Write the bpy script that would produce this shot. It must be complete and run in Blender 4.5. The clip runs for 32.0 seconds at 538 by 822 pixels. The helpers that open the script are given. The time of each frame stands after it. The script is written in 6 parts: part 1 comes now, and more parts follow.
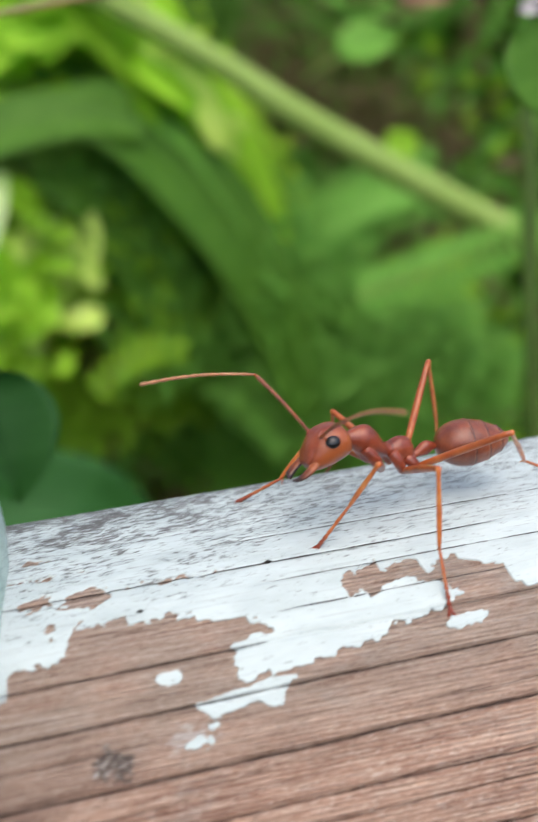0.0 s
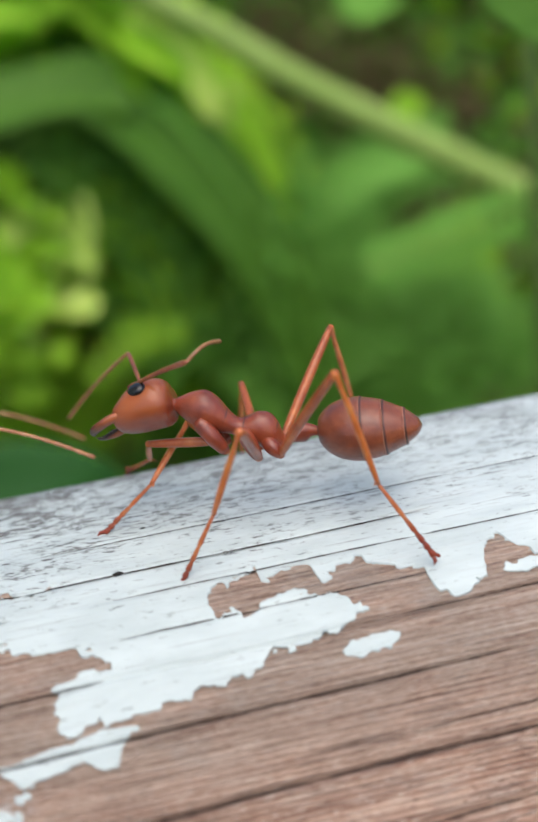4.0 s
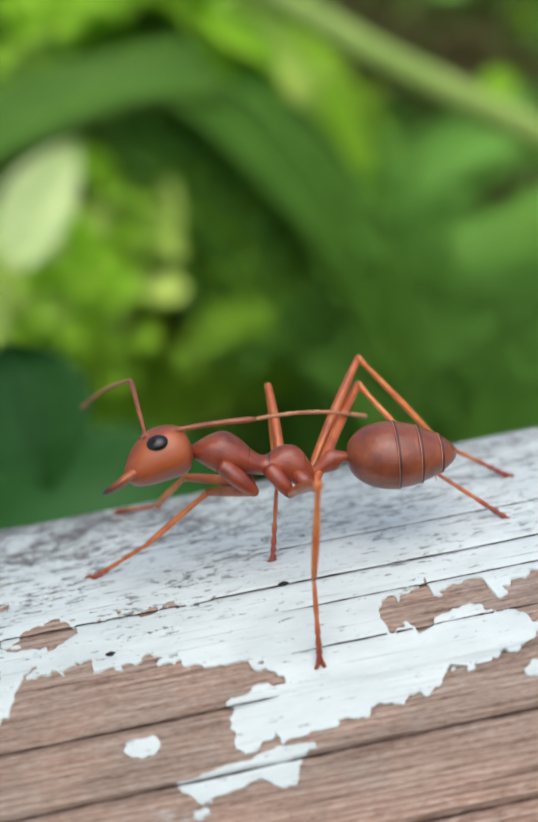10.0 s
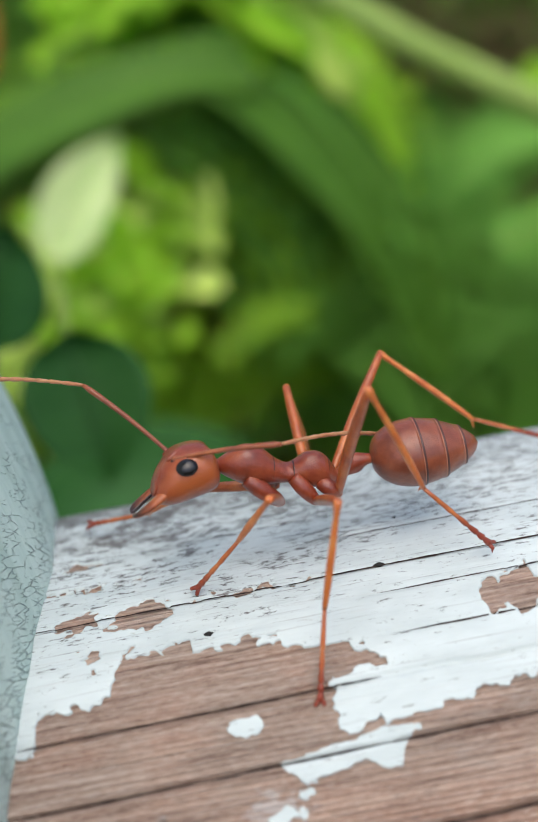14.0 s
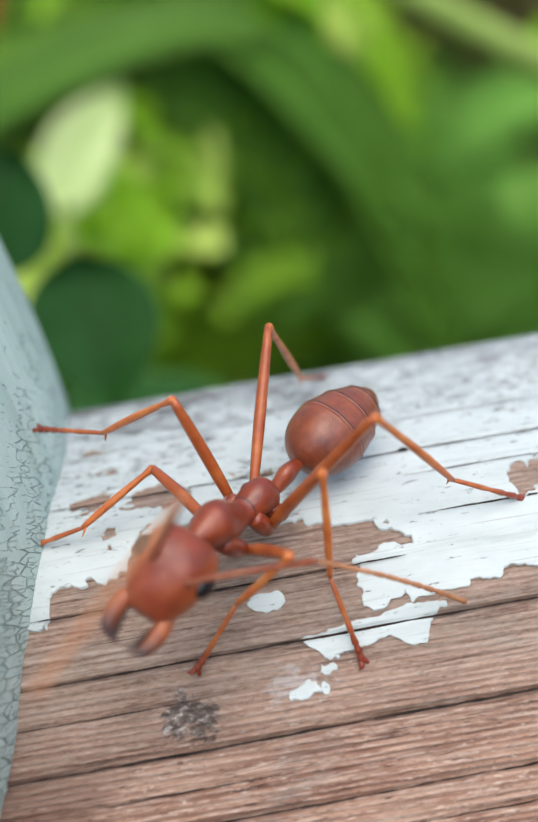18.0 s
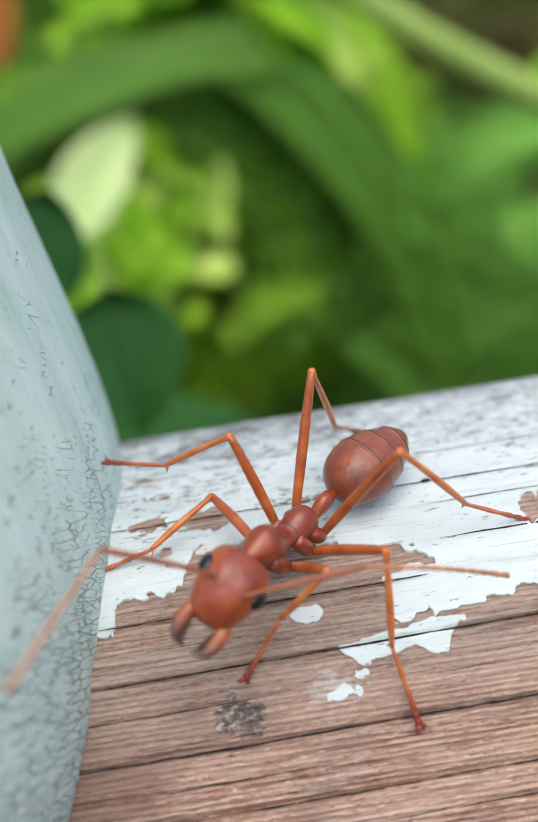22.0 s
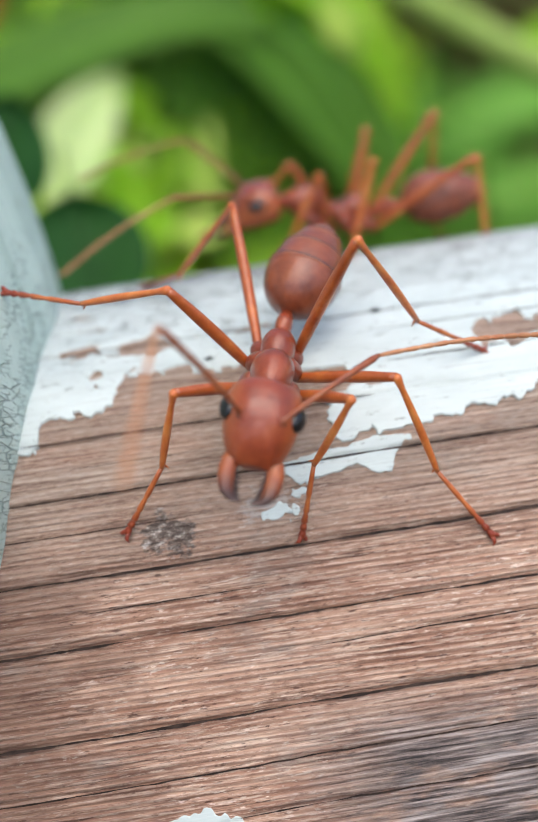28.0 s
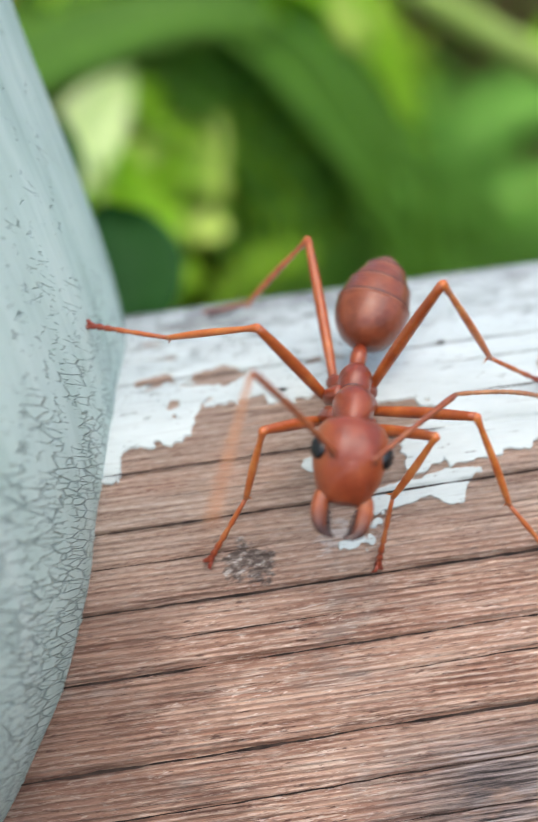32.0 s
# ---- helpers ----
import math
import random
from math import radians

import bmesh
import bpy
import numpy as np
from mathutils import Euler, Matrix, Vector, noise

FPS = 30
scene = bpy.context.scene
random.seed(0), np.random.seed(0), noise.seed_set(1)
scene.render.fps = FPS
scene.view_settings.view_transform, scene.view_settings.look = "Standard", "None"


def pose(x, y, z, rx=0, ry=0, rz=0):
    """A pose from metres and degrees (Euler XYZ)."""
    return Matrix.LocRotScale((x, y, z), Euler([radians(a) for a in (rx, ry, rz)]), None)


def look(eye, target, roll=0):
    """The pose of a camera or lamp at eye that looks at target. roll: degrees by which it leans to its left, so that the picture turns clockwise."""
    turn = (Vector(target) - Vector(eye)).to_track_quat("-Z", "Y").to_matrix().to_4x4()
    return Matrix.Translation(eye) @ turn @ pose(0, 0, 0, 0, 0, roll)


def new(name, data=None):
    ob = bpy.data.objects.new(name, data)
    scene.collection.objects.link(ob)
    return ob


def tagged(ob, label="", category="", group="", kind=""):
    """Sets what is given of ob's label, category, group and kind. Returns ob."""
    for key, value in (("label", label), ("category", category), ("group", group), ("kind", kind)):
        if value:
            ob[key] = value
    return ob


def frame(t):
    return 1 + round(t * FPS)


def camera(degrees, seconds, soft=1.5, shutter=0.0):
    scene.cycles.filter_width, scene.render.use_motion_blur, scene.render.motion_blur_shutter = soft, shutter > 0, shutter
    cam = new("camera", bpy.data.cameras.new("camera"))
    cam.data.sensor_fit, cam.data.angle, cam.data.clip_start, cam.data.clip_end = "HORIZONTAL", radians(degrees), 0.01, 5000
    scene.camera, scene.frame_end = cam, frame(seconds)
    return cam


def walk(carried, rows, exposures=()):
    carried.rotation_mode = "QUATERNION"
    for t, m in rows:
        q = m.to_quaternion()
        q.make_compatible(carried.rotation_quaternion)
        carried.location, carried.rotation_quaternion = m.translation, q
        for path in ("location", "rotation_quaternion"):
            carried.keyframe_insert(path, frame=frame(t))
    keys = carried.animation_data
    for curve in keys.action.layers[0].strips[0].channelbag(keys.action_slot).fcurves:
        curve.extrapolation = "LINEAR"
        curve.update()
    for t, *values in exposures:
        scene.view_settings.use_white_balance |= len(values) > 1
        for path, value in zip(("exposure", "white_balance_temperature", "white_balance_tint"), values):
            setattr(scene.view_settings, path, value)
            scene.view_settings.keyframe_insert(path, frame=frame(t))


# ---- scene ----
# All shapes are written in millimetres; MM turns them into metres.
MM = 0.001

cam = camera(32.0, 32.0, shutter=0.4)
cam.data.dof.use_dof = True
cam.data.dof.aperture_fstop = 70.0
cam.data.dof.aperture_blades = 0

# seconds, eye x y z in mm, yaw, pitch, roll in degrees
PATH = [
    (0, -4.867, -26.765, 16.975, -11.20, -22.90, -4.42),
    (0.5, -3.291, -24.859, 17.028, -13.13, -21.74, -4.29),
    (1, -3.258, -23.770, 18.928, -12.38, -20.39, -4.41),
    (2, -2.991, -22.737, 15.428, -12.54, -21.87, -3.20),
    (2.5, -1.975, -22.991, 15.488, -10.15, -22.41, -5.25),
    (3, -1.079, -22.745, 14.472, -7.63, -22.32, -6.72),
    (3.5, 1.840, -22.436, 12.314, -5.64, -22.09, -9.14),
    (4, 1.349, -21.368, 13.075, -8.42, -23.44, -7.54),
    (4.5, -1.319, -21.806, 14.489, -5.39, -22.53, -8.61),
    (6.5, -1.957, -19.590, 13.214, -5.81, -22.96, -7.61),
    (7, 0.436, -19.618, 14.056, -5.17, -23.49, -9.25),
    (7.5, -1.285, -19.749, 13.245, -6.15, -22.55, -7.87),
    (8, -1.742, -20.361, 13.922, -5.55, -23.27, -7.76),
    (8.5, -2.353, -20.386, 12.901, -4.38, -24.18, -8.38),
    (9, -2.250, -20.642, 13.173, -3.87, -24.40, -8.62),
    (9.5, -2.043, -20.801, 12.511, -3.38, -24.59, -9.05),
    (10, -0.961, -20.061, 13.730, -3.71, -23.96, -9.15),
    (11, -3.895, -21.429, 14.817, -2.05, -22.87, -8.64),
    (11.5, -3.537, -20.657, 14.315, -1.52, -22.92, -10.09),
    (12, -2.662, -20.792, 13.338, -2.21, -23.65, -9.19),
    (12.5, -3.646, -20.866, 12.709, -1.91, -24.27, -8.75),
    (13, -5.047, -20.930, 13.254, -1.83, -24.18, -8.84),
    (13.5, -2.699, -20.094, 13.431, -2.13, -23.84, -9.79),
    (16, -3.054, -19.629, 14.063, -1.51, -24.23, -10.38),
    (16.5, -5.164, -20.221, 13.675, -2.23, -23.27, -9.23),
    (17, -3.758, -19.973, 13.481, -2.22, -23.79, -9.17),
    (18, -3.811, -20.115, 11.188, -1.93, -25.42, -8.81),
    (18.5, -4.268, -21.130, 10.623, -1.54, -25.23, -9.15),
    (19, -3.634, -20.799, 10.331, -1.63, -25.37, -9.29),
    (20, -5.196, -20.688, 10.366, -1.97, -27.06, -7.77),
    (20.5, -5.190, -20.233, 9.193, -1.79, -26.66, -8.05),
    (21, -5.340, -20.711, 10.589, -2.05, -26.80, -7.80),
    (22, -4.923, -22.498, 12.903, -2.26, -24.17, -8.10),
    (22.5, -5.578, -22.175, 12.987, -1.90, -24.34, -7.97),
    (23, -5.011, -22.558, 10.448, -2.19, -24.42, -7.77),
    (23.5, -5.048, -22.122, 9.077, -2.13, -24.85, -7.40),
    (24, -2.634, -22.931, 8.690, -3.73, -24.68, -6.92),
    (26.5, -3.320, -22.096, 8.162, -6.58, -25.55, -5.51),
    (27, -5.428, -22.627, 9.239, -3.42, -24.95, -6.82),
    (27.5, -4.850, -23.231, 8.944, -3.03, -25.89, -7.27),
    (28, -4.175, -23.091, 8.121, -2.65, -24.59, -7.31),
    (28.5, -5.274, -22.786, 9.366, -2.24, -25.02, -7.66),
    (29, -5.692, -23.222, 9.567, -2.81, -25.43, -7.05),
    (29.5, -5.153, -23.194, 10.322, -2.66, -25.07, -7.58),
    (30, -5.694, -23.032, 9.825, -1.86, -25.56, -7.91),
    (30.5, -4.908, -23.186, 9.342, -3.38, -24.75, -7.15),
    (31, -3.502, -23.568, 10.345, -3.28, -23.43, -8.01),
    (31.5, -4.456, -23.481, 10.029, -3.75, -24.56, -6.88),
    (32, -6.065, -23.178, 9.567, -3.05, -25.21, -6.52),
]


def eye_pose(x, y, z, yaw, pitch, roll):
    a, b = radians(yaw), radians(pitch)
    ahead = Vector((-math.sin(a) * math.cos(b), math.cos(a) * math.cos(b), math.sin(b)))
    eye = Vector((x, y, z)) * MM
    return look(eye, eye + ahead, roll)


walk(cam, [(t, eye_pose(*row)) for t, *row in PATH], exposures=[(0.0, 0.68), (2.0, 0.70), (4.0, 0.55), (9.0, 0.57), (16.0, 0.60), (17.0, 0.67), (19.0, 0.72), (24.0, 0.80), (32.0, 0.82)])

# ---- light: bright hazy sky, one wide soft sun high behind the camera ----
SUN_EL, SUN_ROT = 67.0, 176.0
world = bpy.data.worlds.new("world")
scene.world = world
world.use_nodes = True
wn = world.node_tree.nodes
sky = wn.new("ShaderNodeTexSky")
sky.sky_type = "NISHITA"
sky.sun_disc = False
sky.sun_elevation = radians(SUN_EL)
sky.sun_rotation = radians(SUN_ROT)
sky.dust_density = 3.0
wn["Background"].inputs["Strength"].default_value = 0.15
world.node_tree.links.new(sky.outputs["Color"], wn["Background"].inputs["Color"])
sun = new("sun", bpy.data.lights.new("sun", "SUN"))
sun.data.energy = 1.35
sun.data.angle = radians(80)
sun.data.color = (1.0, 0.95, 0.87)
_a, _e = radians(SUN_ROT), radians(SUN_EL)
sun.matrix_world = look(Vector((math.sin(_a) * math.cos(_e), math.cos(_a) * math.cos(_e), math.sin(_e))), (0, 0, 0))


# ---- materials ----
class Mat:
    """A small wrapper for node materials with object coordinates in millimetres."""

    def __init__(self, name, rough=0.5, spec=0.5):
        self.m = bpy.data.materials.new(name)
        self.m.use_nodes = True
        self.t = self.m.node_tree
        self.b = self.t.nodes["Principled BSDF"]
        self.b.inputs["Roughness"].default_value = rough
        self.b.inputs["Specular IOR Level"].default_value = spec
        tc = self.node("ShaderNodeTexCoord")
        mp = self.node("ShaderNodeMapping")
        mp.inputs["Scale"].default_value = (1000, 1000, 1000)
        self.link(tc.outputs["Object"], mp.inputs["Vector"])
        self.co = mp.outputs["Vector"]

    def node(self, kind):
        return self.t.nodes.new(kind)

    def link(self, a, b):
        self.t.links.new(a, b)

    def put(self, socket, value):
        if hasattr(value, "links"):
            self.link(value, socket)
        else:
            socket.default_value = value

    def scaled(self, s, shift=(0, 0, 0)):
        mp = self.node("ShaderNodeMapping")
        mp.inputs["Scale"].default_value = s
        mp.inputs["Location"].default_value = shift
        self.link(self.co, mp.inputs["Vector"])
        return mp.outputs["Vector"]

    def noise(self, s, detail=4.0, rough=0.6, shift=(0, 0, 0), dist=0.0):
        n = self.node("ShaderNodeTexNoise")
        n.inputs["Scale"].default_value = 1.0
        n.inputs["Detail"].default_value = detail
        n.inputs["Roughness"].default_value = rough
        n.inputs["Distortion"].default_value = dist
        self.link(self.scaled(s, shift), n.inputs["Vector"])
        return n.outputs["Fac"]

    def ramp(self, fac, stops, smooth=False):
        n = self.node("ShaderNodeValToRGB")
        if smooth:
            n.color_ramp.interpolation = "EASE"
        e = n.color_ramp.elements
        while len(e) < len(stops):
            e.new(0.5)
        for k, (p, c) in zip(e, stops):
            k.position = p
            k.color = (*c, 1) if isinstance(c, tuple) else (c, c, c, 1)
        self.put(n.inputs["Fac"], fac)
        return n.outputs["Color"]

    def mix(self, fac, a, b, blend="MIX"):
        n = self.node("ShaderNodeMix")
        n.data_type, n.blend_type = "RGBA", blend
        self.put(n.inputs[0], fac)
        for sock, v in ((n.inputs[6], a), (n.inputs[7], b)):
            if isinstance(v, tuple):
                sock.default_value = (*v, 1)
            else:
                self.put(sock, v)
        return n.outputs[2]

    def math(self, op, a, b=0.0):
        n = self.node("ShaderNodeMath")
        n.operation = op
        self.put(n.inputs[0], a)
        self.put(n.inputs[1], b)
        return n.outputs[0]

    def axis(self, i):
        n = self.node("ShaderNodeSeparateXYZ")
        self.link(self.co, n.inputs[0])
        return n.outputs[i]

    def span(self, v, a, b, c=0.0, d=1.0):
        n = self.node("ShaderNodeMapRange")
        self.put(n.inputs[0], v)
        for i, x in enumerate((a, b, c, d)):
            n.inputs[i + 1].default_value = x
        return n.outputs[0]

    def colour(self, v):
        if isinstance(v, tuple):
            self.b.inputs["Base Color"].default_value = (*v, 1)
        else:
            self.link(v, self.b.inputs["Base Color"])
        return self

    def bump(self, h, dist, strength=1.0):
        n = self.node("ShaderNodeBump")
        n.inputs["Distance"].default_value = dist * MM
        n.inputs["Strength"].default_value = strength
        self.put(n.inputs["Height"], h)
        self.link(n.outputs["Normal"], self.b.inputs["Normal"])
        return self


def wood_material():
    m = Mat("weathered_bare_wood", 0.75, 0.25)
    broad = m.noise((0.2, 0.75, 0.75), 4, 0.62)
    grain = m.noise((0.26, 3.4, 3.4), 5, 0.68)
    lines = m.noise((0.34, 10.0, 10.0), 4, 0.66, (3, 1, 7))
    fine = m.noise((1.1, 27.0, 27.0), 4, 0.7)
    fibre = m.noise((0.7, 13.0, 13.0), 5, 0.7, (7, 2, 4))
    pores = m.noise((4.0, 16.0, 16.0), 4, 0.7, (2, 8, 1))
    base = m.ramp(broad, [(0.34, (0.27, 0.125, 0.08)), (0.5, (0.43, 0.238, 0.162)), (0.64, (0.60, 0.395, 0.295))])
    light = m.ramp(grain, [(0.34, (0.17, 0.078, 0.055)), (0.47, (0.39, 0.215, 0.148)), (0.63, (0.64, 0.43, 0.315))])
    col = m.mix(0.6, base, light)
    worn = m.noise((0.3, 0.8, 0.8), 4, 0.62, (5, 9, 3))
    col = m.mix(m.math("MULTIPLY", m.ramp(lines, [(0.38, 0.85), (0.45, 0.0)]), m.ramp(worn, [(0.42, 1.0), (0.58, 0.35)])), col, (0.085, 0.036, 0.026))
    col = m.mix(m.ramp(fibre, [(0.54, 0.0), (0.60, 0.8)]), col, (0.68, 0.51, 0.40))
    col = m.mix(m.math("MULTIPLY", m.ramp(fine, [(0.38, 0.6), (0.5, 0.0)]), m.ramp(worn, [(0.40, 1.0), (0.55, 0.2)])), col, (0.16, 0.08, 0.055))
    fleck = m.noise((3.2, 15.0, 15.0), 3, 0.6, (1, 5, 9))
    col = m.mix(m.math("MULTIPLY", m.ramp(fleck, [(0.60, 0.0), (0.66, 0.9)]), m.ramp(worn, [(0.40, 0.2), (0.56, 1.0)])), col, (0.78, 0.64, 0.54))
    dash = m.noise((2.0, 12.0, 12.0), 3, 0.6, (6, 1, 3))
    col = m.mix(m.ramp(dash, [(0.33, 0.8), (0.38, 0.0)]), col, (0.07, 0.03, 0.022))
    col = m.mix(m.ramp(pores, [(0.33, 0.6), (0.42, 0.0)]), col, (0.15, 0.08, 0.06))
    wave = m.node("ShaderNodeTexWave")
    wave.bands_direction = "DIAGONAL"
    for k, x in (("Scale", 3.1), ("Distortion", 4.0), ("Detail", 4.0), ("Detail Scale", 0.7), ("Detail Roughness", 0.6)):
        wave.inputs[k].default_value = x
    m.link(m.scaled((0.03, 1.0, 1.0), (0.7, 0.3, 0.2)), wave.inputs["Vector"])
    gate = m.ramp(m.noise((0.25, 1.4, 1.4), 4, 0.65, (8, 6, 5)), [(0.42, 0.05), (0.64, 0.68)])
    col = m.mix(m.math("MULTIPLY", m.ramp(wave.outputs["Fac"], [(0.06, 0.5), (0.24, 0.0)]), gate), col, (0.085, 0.042, 0.033))
    pale = m.math("MULTIPLY", m.ramp(wave.outputs["Fac"], [(0.72, 0.0), (0.95, 0.6)]), m.ramp(pores, [(0.42, 0.0), (0.56, 1.0)]))
    col = m.mix(pale, col, (0.68, 0.52, 0.42))
    # wood gets darker towards the post and down the front
    dark_end = m.math("MULTIPLY", m.span(m.math("ADD", m.axis(0), m.span(m.noise((0.5, 1.2, 1.2), 4, 0.65, (2, 2, 8)), 0.3, 0.7, -1.6, 1.6)), -6.6, -9.0), m.span(m.axis(1), -3.2, -5.0))
    col = m.mix(m.math("MULTIPLY", dark_end, 0.6), col, (0.13, 0.07, 0.05))
    near_coat = m.math("MULTIPLY", m.span(m.axis(1), -5.5, -3.9), m.ramp(m.noise((0.5, 1.0, 1.0), 4, 0.65, (4, 4, 1)), [(0.30, 0.45), (0.56, 0.95)]))
    col = m.mix(near_coat, col, m.ramp(m.math("ADD", m.math("MULTIPLY", lines, 0.6), m.math("MULTIPLY", pores, 0.4)), [(0.36, (0.17, 0.105, 0.078)), (0.5, (0.37, 0.275, 0.215)), (0.64, (0.52, 0.425, 0.355))]))
    # grey weathered zone low on the front, and smoky blots
    grey = m.math("MULTIPLY", m.span(m.axis(1), -6.75, -7.5), m.span(m.axis(0), -4.5, -1.5))
    grey = m.math("MULTIPLY", grey, m.ramp(m.noise((0.7, 2.2, 2.2), 4), [(0.24, 0.0), (0.46, 1.0)]))
    col = m.mix(grey, col, m.ramp(m.noise((0.5, 12.0, 12.0), 5, 0.7, (5, 3, 2)), [(0.40, (0.05, 0.042, 0.04)), (0.50, (0.21, 0.165, 0.15)), (0.62, (0.44, 0.38, 0.355))]))
    blot = m.ramp(m.noise((0.42, 0.8, 0.8), 4, 0.7, (3.1, 1.2, 0)), [(0.56, 0.0), (0.70, 0.45)])
    col = m.mix(blot, col, m.ramp(fibre, [(0.4, (0.26, 0.215, 0.185)), (0.6, (0.44, 0.38, 0.33))]))
    ring = m.math("ADD", m.math("POWER", m.math("MULTIPLY", m.math("ADD", m.axis(0), 6.0), 1.6), 2.0), m.math("POWER", m.math("MULTIPLY", m.math("ADD", m.axis(1), 4.62), 3.2), 2.0))
    ring = m.math("ADD", ring, m.span(m.noise((1.7, 2.6, 2.6), 5, 0.7), 0.3, 0.7, -1.5, 1.5))
    col = m.mix(m.span(ring, 1.0, 0.4, 0.0, 0.85), col, m.ramp(m.noise((4.5, 8, 8), 5, 0.7), [(0.44, (0.045, 0.036, 0.032)), (0.56, (0.22, 0.19, 0.17)), (0.64, (0.6, 0.56, 0.52))]))
    smear = m.math("ADD", m.math("POWER", m.math("MULTIPLY", m.math("ADD", m.axis(0), 3.5), 1.3), 2.0), m.math("POWER", m.math("MULTIPLY", m.math("ADD", m.axis(1), 4.4), 3.6), 2.0))
    smear = m.math("ADD", smear, m.span(m.noise((2.6, 4.0, 4.0), 4), 0.35, 0.65, -1.0, 1.0))
    col = m.mix(m.span(smear, 0.9, 0.0, 0.0, 0.5), col, (0.60, 0.585, 0.565))
    m.colour(col)
    h = m.math("ADD", m.math("MULTIPLY", lines, 0.6), m.math("MULTIPLY", fine, 0.4))
    h = m.math("ADD", h, m.math("MULTIPLY", wave.outputs["Fac"], 0.25))
    h = m.math("ADD", h, m.math("MULTIPLY", fibre, 0.35))
    m.bump(h, 0.16, 1.0)
    return m.m


def paint_material():
    m = Mat("old_white_paint", 0.55, 0.35)
    soft = m.noise((0.35, 1.1, 1.1), 4)
    grit = m.noise((2.2, 9.5, 9.5), 6, 0.78)
    blots = m.noise((0.8, 4.2, 4.2), 5, 0.7, (2.0, 5.0, 0))
    col = m.ramp(soft, [(0.3, (0.44, 0.498, 0.488)), (0.6, (0.535, 0.595, 0.582))])
    far = m.span(m.axis(1), 0.2, 5.6)
    left = m.span(m.axis(0), 9.0, -4.5, 0.72, 1.0)
    patch = m.math("MULTIPLY", m.ramp(m.noise((0.4, 0.8, 0.8), 4, 0.65, (1, 7, 0)), [(0.38, 0.1), (0.58, 1.0)]), left)
    reach = m.math("ADD", m.math("MULTIPLY", far, 0.11), m.math("MULTIPLY", m.math("MULTIPLY", patch, m.span(m.axis(1), -2.2, 0.6, 0.15, 1.0)), 0.085))
    rim = m.math("MULTIPLY", m.span(m.axis(1), 4.3, 6.3), left)
    reach = m.math("ADD", reach, m.math("MULTIPLY", rim, 0.04))
    g1 = m.math("ADD", reach, m.math("SUBTRACT", grit, 0.28))
    col = m.mix(m.math("MULTIPLY", m.ramp(g1, [(0.335, 0.0), (0.385, 1.0)]), left), col, (0.11, 0.105, 0.10))
    g2 = m.math("ADD", reach, blots)
    col = m.mix(m.math("MULTIPLY", m.ramp(g2, [(0.66, 0.0), (0.80, 0.18)]), left), col, (0.34, 0.32, 0.30))
    thinned = m.ramp(m.noise((0.25, 9.0, 9.0), 4, 0.6, (5, 2, 3)), [(0.30, 0.4), (0.38, 0.0)])
    col = m.mix(thinned, col, (0.46, 0.47, 0.45))
    hair = m.noise((0.3, 15.0, 15.0), 5, 0.66, (1, 3, 8))
    col = m.mix(m.math("MULTIPLY", m.ramp(hair, [(0.32, 0.85), (0.40, 0.0)]), m.span(m.axis(1), -3.0, 1.0, 0.35, 1.0)), col, (0.16, 0.15, 0.145))
    m.colour(col)
    m.bump(m.math("ADD", m.math("MULTIPLY", hair, 0.5), m.math("MULTIPLY", grit, 0.4)), 0.035, 0.8)
    return m.m


